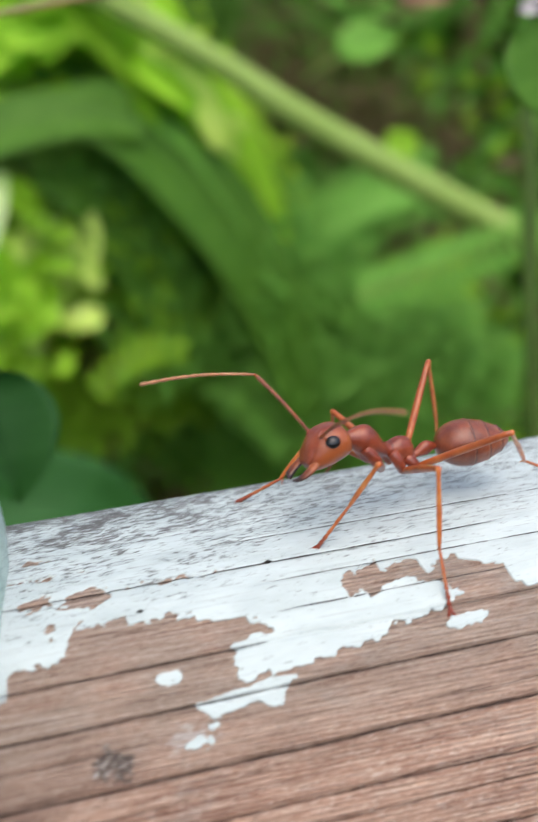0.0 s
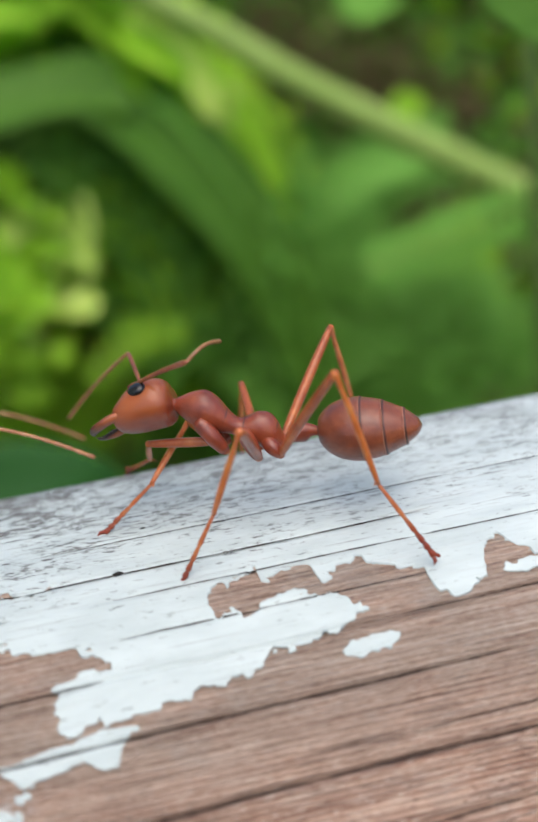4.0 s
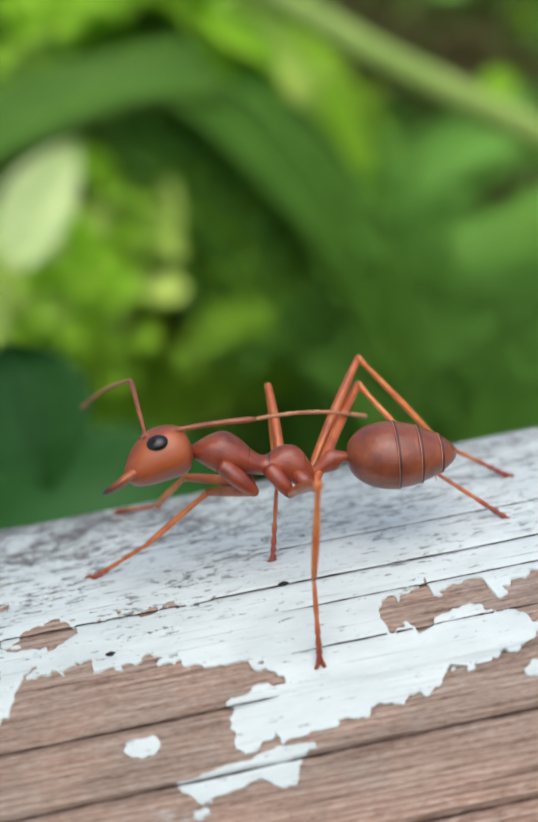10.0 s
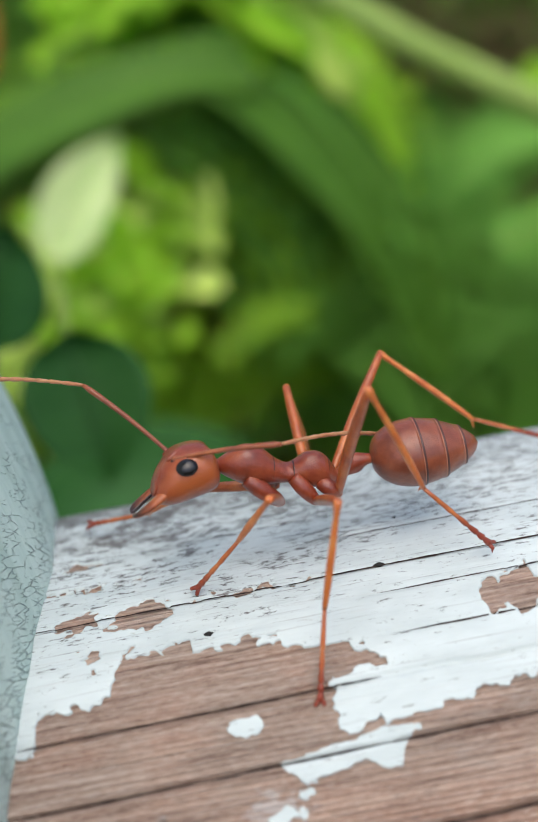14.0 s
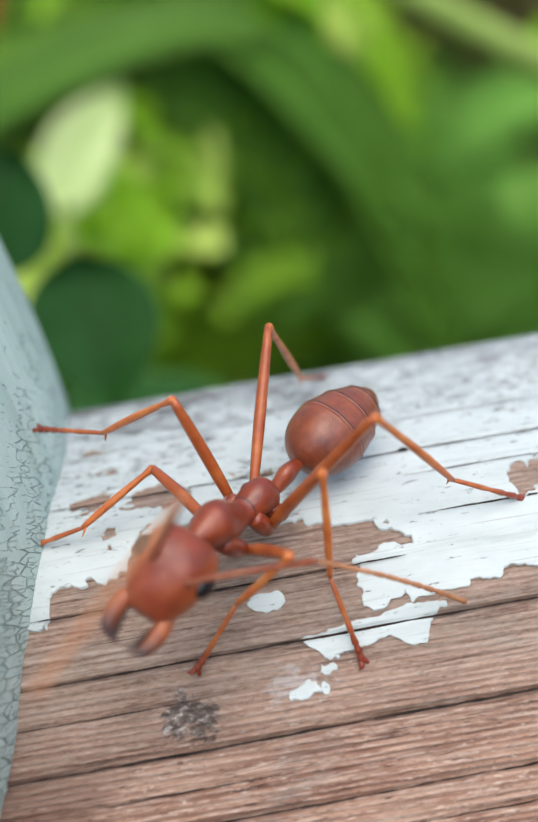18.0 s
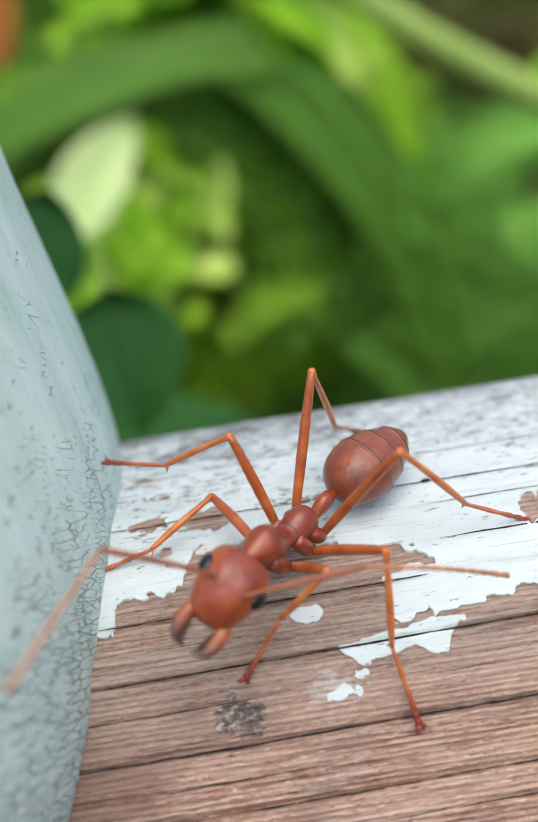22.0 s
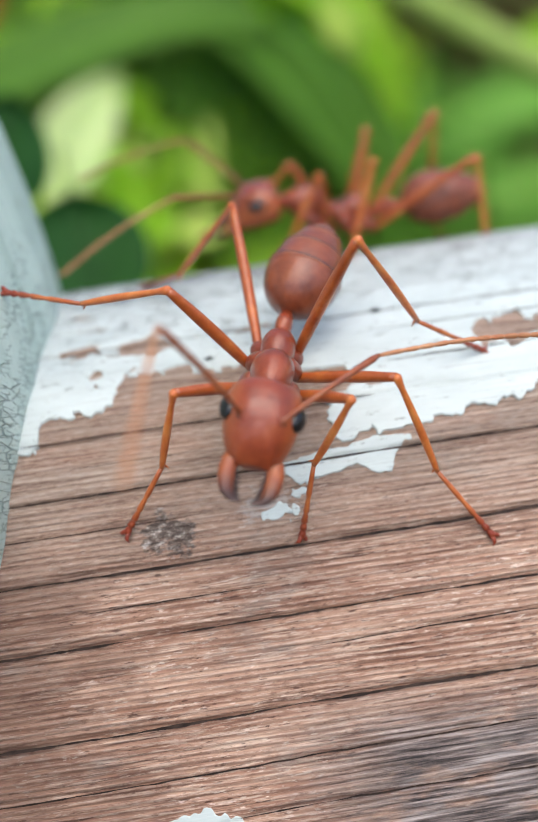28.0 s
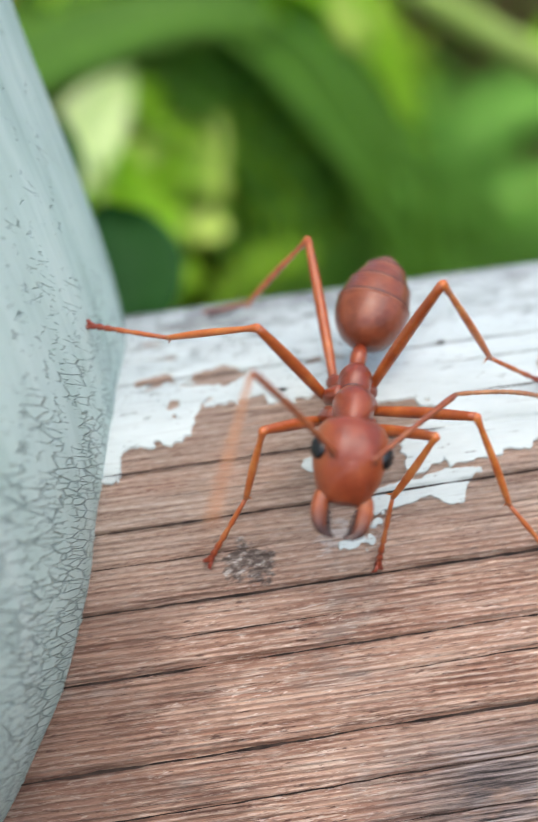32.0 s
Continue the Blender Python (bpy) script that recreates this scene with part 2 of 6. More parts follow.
def post_material():
    m = Mat("crazed_pale_green_paint", 0.6, 0.3)
    streak = m.noise((1.3, 1.3, 0.10), 4, 0.6)
    cloud = m.noise((0.2, 0.2, 0.2), 3)
    col = m.ramp(streak, [(0.32, (0.42, 0.55, 0.49)), (0.5, (0.505, 0.635, 0.575)), (0.68, (0.595, 0.71, 0.65))])
    col = m.mix(m.ramp(cloud, [(0.35, 0.0), (0.7, 0.4)]), col, (0.60, 0.69, 0.64))
    flat = m.node("ShaderNodeCombineXYZ")
    m.link(m.axis(1), flat.inputs[0])
    m.link(m.math("ADD", m.axis(2), m.math("MULTIPLY", m.axis(1), 0.59)), flat.inputs[1])
    wob = m.node("ShaderNodeTexNoise")
    wob.inputs["Scale"].default_value = 1.7
    wob.inputs["Detail"].default_value = 3.0
    m.link(flat.outputs[0], wob.inputs["Vector"])
    warp = m.node("ShaderNodeVectorMath")
    warp.operation = "MULTIPLY_ADD"
    warp.inputs[1].default_value = (0.45, 0.12, 0.0)
    m.link(wob.outputs["Color"], warp.inputs[0])
    m.link(flat.outputs[0], warp.inputs[2])

    def crazing(across, up, width):
        mp = m.node("ShaderNodeMapping")
        mp.inputs["Scale"].default_value = (across, up, 1.0)
        m.link(warp.outputs[0], mp.inputs["Vector"])
        v = m.node("ShaderNodeTexVoronoi")
        v.voronoi_dimensions = "2D"
        v.feature = "DISTANCE_TO_EDGE"
        v.inputs["Scale"].default_value = 1.0
        m.link(mp.outputs["Vector"], v.inputs["Vector"])
        return m.span(v.outputs["Distance"], width, 0.3 * width)

    low = m.span(m.axis(2), 4.5, -2.0, -0.14, 0.07)
    gate = m.ramp(m.math("ADD", m.noise((0.9, 0.9, 1.3), 4, 0.65, (4, 1, 2)), low), [(0.44, 0.0), (0.54, 1.0)])
    gate2 = m.ramp(m.math("ADD", m.noise((1.7, 1.7, 3.2), 3, 0.6, (6, 7, 2)), low), [(0.48, 0.0), (0.58, 1.0)])
    big = m.math("MULTIPLY", crazing(1.15, 3.9, 0.06), gate)
    small = m.math("MULTIPLY", crazing(1.8, 6.8, 0.085), gate2)
    crack = m.math("MAXIMUM", big, m.math("MULTIPLY", small, 0.75))
    col = m.mix(m.math("MULTIPLY", crack, 0.52), col, (0.10, 0.165, 0.17))
    m.colour(col)
    h = m.math("SUBTRACT", m.math("MULTIPLY", streak, 0.6), crack)
    m.bump(h, 0.12, 0.8)
    return m.m


def chitin(name, dark, mid, light, rough=0.34, axis_fade=None, sides=None):
    m = Mat(name, rough + 0.03, 0.38)
    n = m.noise((1.6, 1.6, 1.6), 4)
    f = m.noise((14, 14, 14), 3)
    col = m.ramp(n, [(0.3, dark), (0.5, mid), (0.72, light)])
    col = m.mix(m.ramp(f, [(0.3, 0.25), (0.6, 0.0)]), col, dark)
    if axis_fade:
        a, b, tint = axis_fade
        col = m.mix(m.math("MULTIPLY", m.span(m.axis(0), a, b), 0.92), col, tint)
    if sides:
        off = m.math("ABSOLUTE", m.axis(1))
        col = m.mix(m.math("MULTIPLY", m.span(off, 0.42, 0.72), 0.85), col, sides)
    m.colour(col)
    m.b.inputs["Subsurface Weight"].default_value = 0.12
    m.b.inputs["Subsurface Radius"].default_value = (1.0, 0.35, 0.15)
    m.b.inputs["Subsurface Scale"].default_value = 0.25 * MM
    m.b.inputs["Coat Weight"].default_value = 0.42
    m.b.inputs["Coat Roughness"].default_value = 0.13
    m.bump(m.math("ADD", m.noise((26, 26, 26), 3), m.noise((7, 7, 7), 2)), 0.02, 0.6)
    return m.m


def leaf_material(name, dark, light, glow=0.35, rough=0.5, brown=None):
    m = Mat(name, rough, 0.2)
    n = m.noise((0.25, 0.25, 0.25), 4)
    v = m.noise((1.2, 0.15, 0.5), 3)
    col = m.mix(0.4, m.ramp(n, [(0.3, dark), (0.7, light)]), m.ramp(v, [(0.35, dark), (0.65, light)]))
    info = m.node("ShaderNodeObjectInfo")
    geo = m.node("ShaderNodeNewGeometry")
    tone = m.math("ADD", m.math("MULTIPLY", info.outputs["Random"], 0.5), m.math("MULTIPLY", geo.outputs["Random Per Island"], 0.5))
    hsv = m.node("ShaderNodeHueSaturation")
    m.link(m.span(tone, 0, 1, 0.96, 1.05), hsv.inputs["Value"])
    m.link(m.span(tone, 0, 1, 0.494, 0.506), hsv.inputs["Hue"])
    m.link(col, hsv.inputs["Color"])
    col = hsv.outputs["Color"]
    if brown:
        col = m.mix(m.ramp(m.noise((0.5, 0.5, 0.5), 3, 0.6, (9, 3, 1)), [(0.5, 0.0), (0.62, 0.8)]), col, brown)
    m.colour(col)
    tr = m.node("ShaderNodeBsdfTranslucent")
    m.link(col, tr.inputs["Color"])
    mx = m.node("ShaderNodeMixShader")
    mx.inputs[0].default_value = glow
    m.link(m.b.outputs[0], mx.inputs[1])
    m.link(tr.outputs[0], mx.inputs[2])
    m.link(mx.outputs[0], m.t.nodes["Material Output"].inputs["Surface"])
    m.bump(v, 0.3, 0.5)
    return m.m


WOOD, PAINT, POST = wood_material(), paint_material(), post_material()
RED = chitin("red_brown_chitin", (0.148, 0.0244, 0.0101), (0.238, 0.0422, 0.0158), (0.32, 0.074, 0.0259), 0.3)
HEAD = chitin("orange_brown_head_chitin", (0.155, 0.0257, 0.0104), (0.249, 0.0445, 0.0163), (0.335, 0.0764, 0.0266), 0.3, sides=(0.361, 0.0897, 0.0222))
GASTER = chitin("brown_gaster_chitin", (0.13, 0.029, 0.013), (0.215, 0.052, 0.0215), (0.31, 0.088, 0.034), 0.31)
LEG = chitin("orange_leg_chitin", (0.252, 0.0480, 0.0120), (0.378, 0.086, 0.0190), (0.495, 0.142, 0.0340), 0.3)
SHIN = chitin("amber_shin_chitin", (0.40, 0.088, 0.018), (0.55, 0.15, 0.032), (0.66, 0.25, 0.068), 0.3)
FOOT = chitin("dark_red_foot_chitin", (0.28, 0.06, 0.02), (0.42, 0.11, 0.03), (0.54, 0.18, 0.055), 0.32, (1.1, 1.8, (0.22, 0.03, 0.014)))
JAW = chitin("dark_jaw_chitin", (0.20, 0.042, 0.013), (0.33, 0.08, 0.022), (0.44, 0.14, 0.038), 0.36, (1.85, 2.3, (0.02, 0.006, 0.005)))
FEELER = chitin("brown_feeler_chitin", (0.15, 0.0328, 0.0128), (0.255, 0.0656, 0.0224), (0.352, 0.115, 0.04), 0.4)
RIM = chitin("pale_membrane", (0.30, 0.1, 0.06), (0.38, 0.15, 0.09), (0.46, 0.21, 0.13), 0.4)
BAND = chitin("dark_gaster_seam", (0.04, 0.012, 0.01), (0.07, 0.02, 0.015), (0.1, 0.03, 0.02), 0.4)
TOOTH = chitin("black_tooth_chitin", (0.012, 0.004, 0.003), (0.02, 0.006, 0.004), (0.035, 0.01, 0.006), 0.3)
WHIPM = chitin("tan_flagellum_chitin", (0.30, 0.11, 0.045), (0.43, 0.19, 0.085), (0.54, 0.28, 0.14), 0.45)
_e = Mat("black_compound_eye", 0.22, 0.5)
_v = _e.node("ShaderNodeTexVoronoi")
_v.inputs["Scale"].default_value = 24.0
_e.link(_e.co, _v.inputs["Vector"])
_e.colour(_e.ramp(_v.outputs["Distance"], [(0.0, (0.004, 0.004, 0.006)), (0.8, (0.008, 0.007, 0.008))])).bump(_v.outputs["Distance"], 0.006, 0.4)
EYE_M = _e.m
# leaf colours; these first three are brightened to carry the light on them
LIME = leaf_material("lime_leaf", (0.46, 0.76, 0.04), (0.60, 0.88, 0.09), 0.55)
PALE = leaf_material("pale_leaf_painted_sheen", (0.66, 0.82, 0.36), (0.86, 0.95, 0.52), 0.42, 0.45)
SUN_TINT = leaf_material("lime_leaf_painted_sun", (0.72, 0.90, 0.15), (0.84, 0.96, 0.34), 0.5)
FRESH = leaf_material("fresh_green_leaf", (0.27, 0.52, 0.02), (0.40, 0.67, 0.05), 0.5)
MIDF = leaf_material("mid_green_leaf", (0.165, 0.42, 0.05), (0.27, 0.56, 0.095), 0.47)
# darker green that holds the shade among the plants in its colour
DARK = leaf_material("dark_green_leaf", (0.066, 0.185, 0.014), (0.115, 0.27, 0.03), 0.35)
# shade on the leaves just behind the beam, as a deep green
LOBE = leaf_material("green_leaf_deep_shade", (0.024, 0.105, 0.018), (0.042, 0.15, 0.03), 0.25)
# brown with the shade of gaps between the plants mixed in
BROWN_SHADE = leaf_material("brown_leaf_painted_shade", (0.10, 0.085, 0.03), (0.17, 0.13, 0.05), 0.3)
STEM = leaf_material("pale_green_stem", (0.25, 0.37, 0.07), (0.35, 0.48, 0.12), 0.15)
DRY = leaf_material("dry_brown_leaf", (0.16, 0.09, 0.05), (0.40, 0.22, 0.13), 0.25)
STALK = leaf_material("dark_green_stalk", (0.055, 0.10, 0.015), (0.09, 0.15, 0.025), 0.2)
RIBM = leaf_material("reddish_rib", (0.42, 0.22, 0.10), (0.55, 0.32, 0.16), 0.2)
TAN = leaf_material("tan_grass_blade", (0.46, 0.50, 0.18), (0.66, 0.62, 0.32), 0.3)
ORANGE = leaf_material("orange_petal", (0.42, 0.15, 0.03), (0.58, 0.24, 0.05), 0.4)
WHITE = leaf_material("white_petal", (0.65, 0.6, 0.6), (0.8, 0.75, 0.75), 0.3)
SOIL = leaf_material("dark_soil", (0.035, 0.03, 0.012), (0.08, 0.07, 0.03), 0.0, 0.9)


# ---- mesh helpers ----
def mesh_of(name, verts, faces, material, smooth=True):
    me = bpy.data.meshes.new(name)
    v = np.asarray(verts, float) * MM
    me.from_pydata(v.tolist(), [], faces)
    me.materials.append(material)
    if smooth:
        me.polygons.foreach_set("use_smooth", [True] * len(me.polygons))
    me.update()
    return me


def place(name, me, parent=None, label="", m=None):
    ob = new(name, me)
    if parent is not None:
        ob.parent = parent
    if m is not None:
        ob.matrix_basis = m
    if label:
        ob["label"] = label
    return ob


def grid_faces(n, k, closed=False):
    """Faces of n rings of k points; closed joins the last point of a ring to its first."""
    f = []
    for i in range(n - 1):
        for j in range(k if closed else k - 1):
            a, b = i * k + j, i * k + (j + 1) % k
            f.append((a, b, b + k, a + k))
    return f


def loft(sections, k=18, power=2.0):
    """A closed skin over sections (x, y, z, half width, half height) set along x."""
    v = []
    for x, y, z, ry, rz in sections:
        for j in range(k):
            a = 2 * math.pi * j / k
            c, s = math.cos(a), math.sin(a)
            cy = math.copysign(abs(c) ** (2 / power), c)
            sz = math.copysign(abs(s) ** (2 / power), s)
            v.append((x, y + ry * cy, z + rz * sz))
    n = len(sections)
    f = grid_faces(n, k, True)
    f = [q[::-1] for q in f] if sections[-1][0] < sections[0][0] else f
    flip = sections[-1][0] < sections[0][0]
    first, last = tuple(range(k)), tuple(range((n - 1) * k, n * k))
    f.append(first if flip else first[::-1])
    f.append(last[::-1] if flip else last)
    return v, f


def dense(sections, n):
    """Smoothly resampled sections (Catmull-Rom)."""
    s = np.asarray(sections, float)
    m = len(s)
    out = []
    for u in np.linspace(0, m - 1, n):
        i = min(int(u), m - 2)
        w = u - i
        p0, p1, p2, p3 = s[max(i - 1, 0)], s[i], s[i + 1], s[min(i + 2, m - 1)]
        out.append(0.5 * (2 * p1 + (p2 - p0) * w + (2 * p0 - 5 * p1 + 4 * p2 - p3) * w**2 + (3 * p1 - p0 - 3 * p2 + p3) * w**3))
    return [tuple(r) for r in out]


def tube(points, radii, k=12):
    """A round tube along a 3D line of points."""
    p = np.asarray(points, float)
    v = []
    ref = np.array((0.0, 0.0, 1.0))
    for i in range(len(p)):
        d = p[min(i + 1, len(p) - 1)] - p[max(i - 1, 0)]
        d = d / np.linalg.norm(d)
        r = ref if abs(d @ ref) < 0.9 else np.array((0.0, 1.0, 0.0))
        a = np.cross(d, r)
        a /= np.linalg.norm(a)
        b = np.cross(d, a)
        rr = radii[i]
        ra, rb = rr if isinstance(rr, tuple) else (rr, rr)
        for j in range(k):
            t = 2 * math.pi * j / k
            v.append(tuple(p[i] + a * ra * math.cos(t) + b * rb * math.sin(t)))
    n = len(p)
    f = grid_faces(n, k, True)
    f.append(tuple(range(k))[::-1])
    f.append(tuple(range((n - 1) * k, n * k)))
    return v, f


def ball(cx, cy, cz, rx, ry, rz, n=10, k=16):
    v, f = [], []
    for i in range(n + 1):
        a = math.pi * i / n
        for j in range(k):
            b = 2 * math.pi * j / k
            v.append((cx + rx * math.sin(a) * math.cos(b), cy + ry * math.sin(a) * math.sin(b), cz + rz * math.cos(a)))
    return v, [q[::-1] for q in grid_faces(n + 1, k, True)]


def joined(*shapes):
    v, f = [], []
    for sv, sf in shapes:
        o = len(v)
        v += list(sv)
        f += [tuple(i + o for i in q) for q in sf]
    return v, f


def value_noise(x, y, seed=0):
    """Smooth lattice noise in -1..1 for arrays."""
    xi, yi = np.floor(x).astype(np.int64), np.floor(y).astype(np.int64)
    fx, fy = x - xi, y - yi
    fx, fy = fx * fx * (3 - 2 * fx), fy * fy * (3 - 2 * fy)

    def h(a, b):
        n = (a * 374761393 + b * 668265263 + seed * 974634777) & 0xFFFFFFFF
        n = ((n ^ (n >> 13)) * 1274126177) & 0xFFFFFFFF
        return ((n ^ (n >> 16)) & 0xFFFF) / 32767.5 - 1

    return (h(xi, yi) * (1 - fx) + h(xi + 1, yi) * fx) * (1 - fy) + (h(xi, yi + 1) * (1 - fx) + h(xi + 1, yi + 1) * fx) * fy


# ---- the timber beam: rounded front edge, bare wood under old white paint ----
def crest(y):
    """Height of the beam's surface over its depth y."""
    return 0.114 - 3.0 * np.logaddexp(0, (-3.7 - y) / 1.5) - 0.9 * np.logaddexp(0, (y - 6.3) / 0.45)


# long splits in the grain: depth y of the line, start and end x, half width, depth
SPLITS = [
    (1.45, -3.0, 16.0, 0.05, 0.06), (1.32, -14.0, -6.9, 0.06, 0.09), (0.02, -14.0, 9.0, 0.062, 0.09), (-0.85, -1.0, 16.0, 0.05, 0.05),
    (-1.95, -0.8, 9.0, 0.05, 0.05), (-2.78, -14.0, 16.0, 0.045, 0.14), (-3.86, -14.0, 16.0, 0.042, 0.13), (-5.02, -14.0, 16.0, 0.045, 0.16),
    (-5.45, -9.0, -3.0, 0.02, 0.06), (-5.86, -14.0, 16.0, 0.035, 0.12), (-6.25, -4.0, 9.0, 0.02, 0.06), (-6.85, -14.0, 16.0, 0.042, 0.14),
    (-7.4, -12.0, 3.0, 0.022, 0.07), (-7.9, -6.0, 14.0, 0.028, 0.1), (-4.4, -12.0, -4.5, 0.02, 0.05), (2.6, -9.0, 3.0, 0.02, 0.05),
    (3.6, -4.0, 12.0, 0.02, 0.05), (-3.35, -9.0, -4.0, 0.018, 0.05), (-4.7, 3.0, 15.0, 0.022, 0.06), (-8.6, -12.0, 12.0, 0.03, 0.1),
]


def relief(x, y, painted, open_splits=True):
    """Height of grain ridges and splits over the plain surface."""
    g = y - crest(y) * 0.6
    h = 0.035 * value_noise(x * 0.22, g * 3.6, 1) + 0.02 * value_noise(x * 0.6, g * 8.0, 2) + 0.03 * value_noise(x * 0.2, y * 1.3, 3)
    if painted:
        h = 0.35 * h
    if not open_splits:
        return h
    for i, (yc, xa, xb, w, d) in enumerate(SPLITS):
        line = yc + 0.024 * value_noise(x * 0.4, np.zeros_like(x) + i, 5) + 0.014 * value_noise(x * 1.9, np.zeros_like(x) + i, 6) + 0.012 * (x + 3) * (0.3 if yc < -2 else 0.0)
        ends = np.clip((x - xa) / 1.0, 0, 1) * np.clip((xb - x) / 1.0, 0, 1)
        wob = 0.55 + 0.45 * value_noise(x * 1.1, np.zeros_like(x) + i, 7)
        ww = w * (0.6 if painted else 1.0)
        h = h - d * (0.8 if painted else 1.0) * ends * (0.4 + wob) * np.exp(-(((y - line) / ww) ** 2))
    return h


def arc_rows(y0, y1, step):
    """Values of y that are evenly spaced along the surface."""
    y = np.linspace(y0, y1, 4000)
    s = np.concatenate(([0], np.cumsum(np.hypot(np.diff(y), np.diff(crest(y))))))
    return np.interp(np.linspace(0, s[-1], int(s[-1] / step) + 1), s, y)


def surface_points(x, y, lift):
    """Points over the grid x, y, lifted along the surface's normal."""
    slope = (crest(y + 0.01) - crest(y - 0.01)) / 0.02
    n = np.sqrt(1 + slope**2)
    return np.stack([x, y - lift * slope / n, crest(y) + lift / n], -1)


beam = new("timber_beam")
tagged(beam, "weathered timber beam with peeling white paint over brown wood", "beam")
xs = np.concatenate((np.arange(-13.5, 15.0, 0.11), np.arange(15.0, 120.0, 3.0)))
ys = np.concatenate((arc_rows(-30.0, -9.2, 0.8)[:-1], arc_rows(-9.2, 7.2, 0.045)))
gx, gy = np.meshgrid(xs, ys, indexing="ij")
near = np.clip((15.0 - gx) / 1.0, 0, 1) * np.clip((gy + 9.2) / 0.5, 0, 1)
top = surface_points(gx, gy, relief(gx, gy, False) * near)
nx, ny = gx.shape
verts = top.reshape(-1, 3).tolist()
faces = grid_faces(nx, ny)
back = []
for i in range(nx):
    back += [(xs[i], 9.0, -8.0), (xs[i], 9.2, -60.0), (xs[i], -30.0, -60.0)]
o = len(verts)
verts += back
for i in range(nx - 1):
    a, b = i * ny + ny - 1, o + 3 * i
    faces += [(a, b, b + 3, a + ny), (b, b + 1, b + 4, b + 3), (b + 1, b + 2, b + 5, b + 4), (b + 2, i * ny, (i + 1) * ny, b + 5)]
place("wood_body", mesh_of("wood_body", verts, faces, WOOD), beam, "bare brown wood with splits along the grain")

# where the paint has gone: edges of the coat along the beam, as depth y over x
EDGE_X = [-14, -9.2, -8.75, -8.7, -7.9, -6.95, -6.85, -6.7, -6.4, -5.9, -5.3, -4.5, -3.6, -2.8, -2.4, -1.6, -0.75, -0.45, -0.42, 0.2, 1.4, 2.3, 3.0, 3.2, 3.9, 4.6, 5.1, 5.7, 6.08, 6.2, 6.47, 6.9, 7.7, 7.77, 8.2, 9.15, 9.25, 9.4, 9.9, 10.2, 10.6, 14]
EDGE_Y = [-2.9, -2.9, -2.85, -2.25, -2.2, -2.15, -1.8, -1.3, -1.1, -1.3, -1.6, -1.48, -1.4, -1.52, -1.85, -1.9, -2.15, -2.4, -3.5, -3.45, -3.34, -3.3, -3.25, -3.06, -2.96, -2.8, -2.77, -2.6, -2.37, -1.1, -1.45, -1.64, -1.85, -2.45, -2.54, -2.45, -2.05, -1.62, -1.34, -1.64, -2.05, -2.1]
POCKET_X = [1.95, 2.2, 2.9, 3.5, 3.56, 4.2, 4.9, 4.96, 5.1, 5.65, 6.25, 6.5]
POCKET_TOP = [-1.3, -1.16, -1.03, -0.74, -1.2, -0.86, -0.9, -1.42, -1.55, -1.17, -1.06, -1.5]
FLOOR_X = [1.95, 2.15, 2.25, 3.3, 3.6, 4.2, 5.2, 6.0, 6.2]
FLOOR_Y = [-1.3, -1.4, -1.88, -2.05, -1.8, -1.77, -2.0, -2.36, -4.0]


def blob(x, y, cx, cy, rx, ry, turn=0.0):
    """Above zero inside an ellipse."""
    c, s = math.cos(turn), math.sin(turn)
    u, v = (x - cx) * c + (y - cy) * s, -(x - cx) * s + (y - cy) * c
    return (1 - np.sqrt((u / rx) ** 2 + (v / ry) ** 2)) * min(rx, ry)


def ragged(x, y, amount=1.0, seed=20):
    return amount * (0.075 * np.round(1.6 * value_noise(x * 1.9, y * 3.1, seed)) / 1.6 + 0.09 * value_noise(x * 4.4, y * 7.0, seed + 1) + 0.06 * value_noise(x * 9.0, y * 14.0, seed + 2))


def coat_field(x, y):
    """Above zero where the white coat still holds."""
    r = 1.25 * ragged(x, y)
    main = y - np.interp(x, EDGE_X, EDGE_Y) + r
    # the coat also holds in a tongue left of x = -0.4, down to a split
    tongue = np.minimum(np.minimum(y + 3.52, -2.62 - y), np.minimum(x + 1.85, 0.6 - x)) + r
    main = np.maximum(main, tongue)
    gap = np.minimum(np.interp(x, POCKET_X, POCKET_TOP) - y, y - np.interp(x, FLOOR_X, FLOOR_Y)) + 1.1 * r
    gap = np.where((x > 1.95) & (x < 6.3), gap, -1.0)
    f = np.minimum(main, -gap)
    for cx, cy, rx, ry in ((-6.1, -0.05, 0.82, 0.5), (-7.75, 0.02, 0.42, 0.22), (-7.5, -1.17, 0.26, 0.2), (-3.05, 0.06, 0.45, 0.07), (-7.9, 2.4, 0.5, 0.12), (-5.2, -1.3, 0.5, 0.3), (-8.2, 1.3, 0.9, 0.1)):
        f = np.minimum(f, -(blob(x, y, cx, cy, rx, ry) + 1.4 * r))
    return f


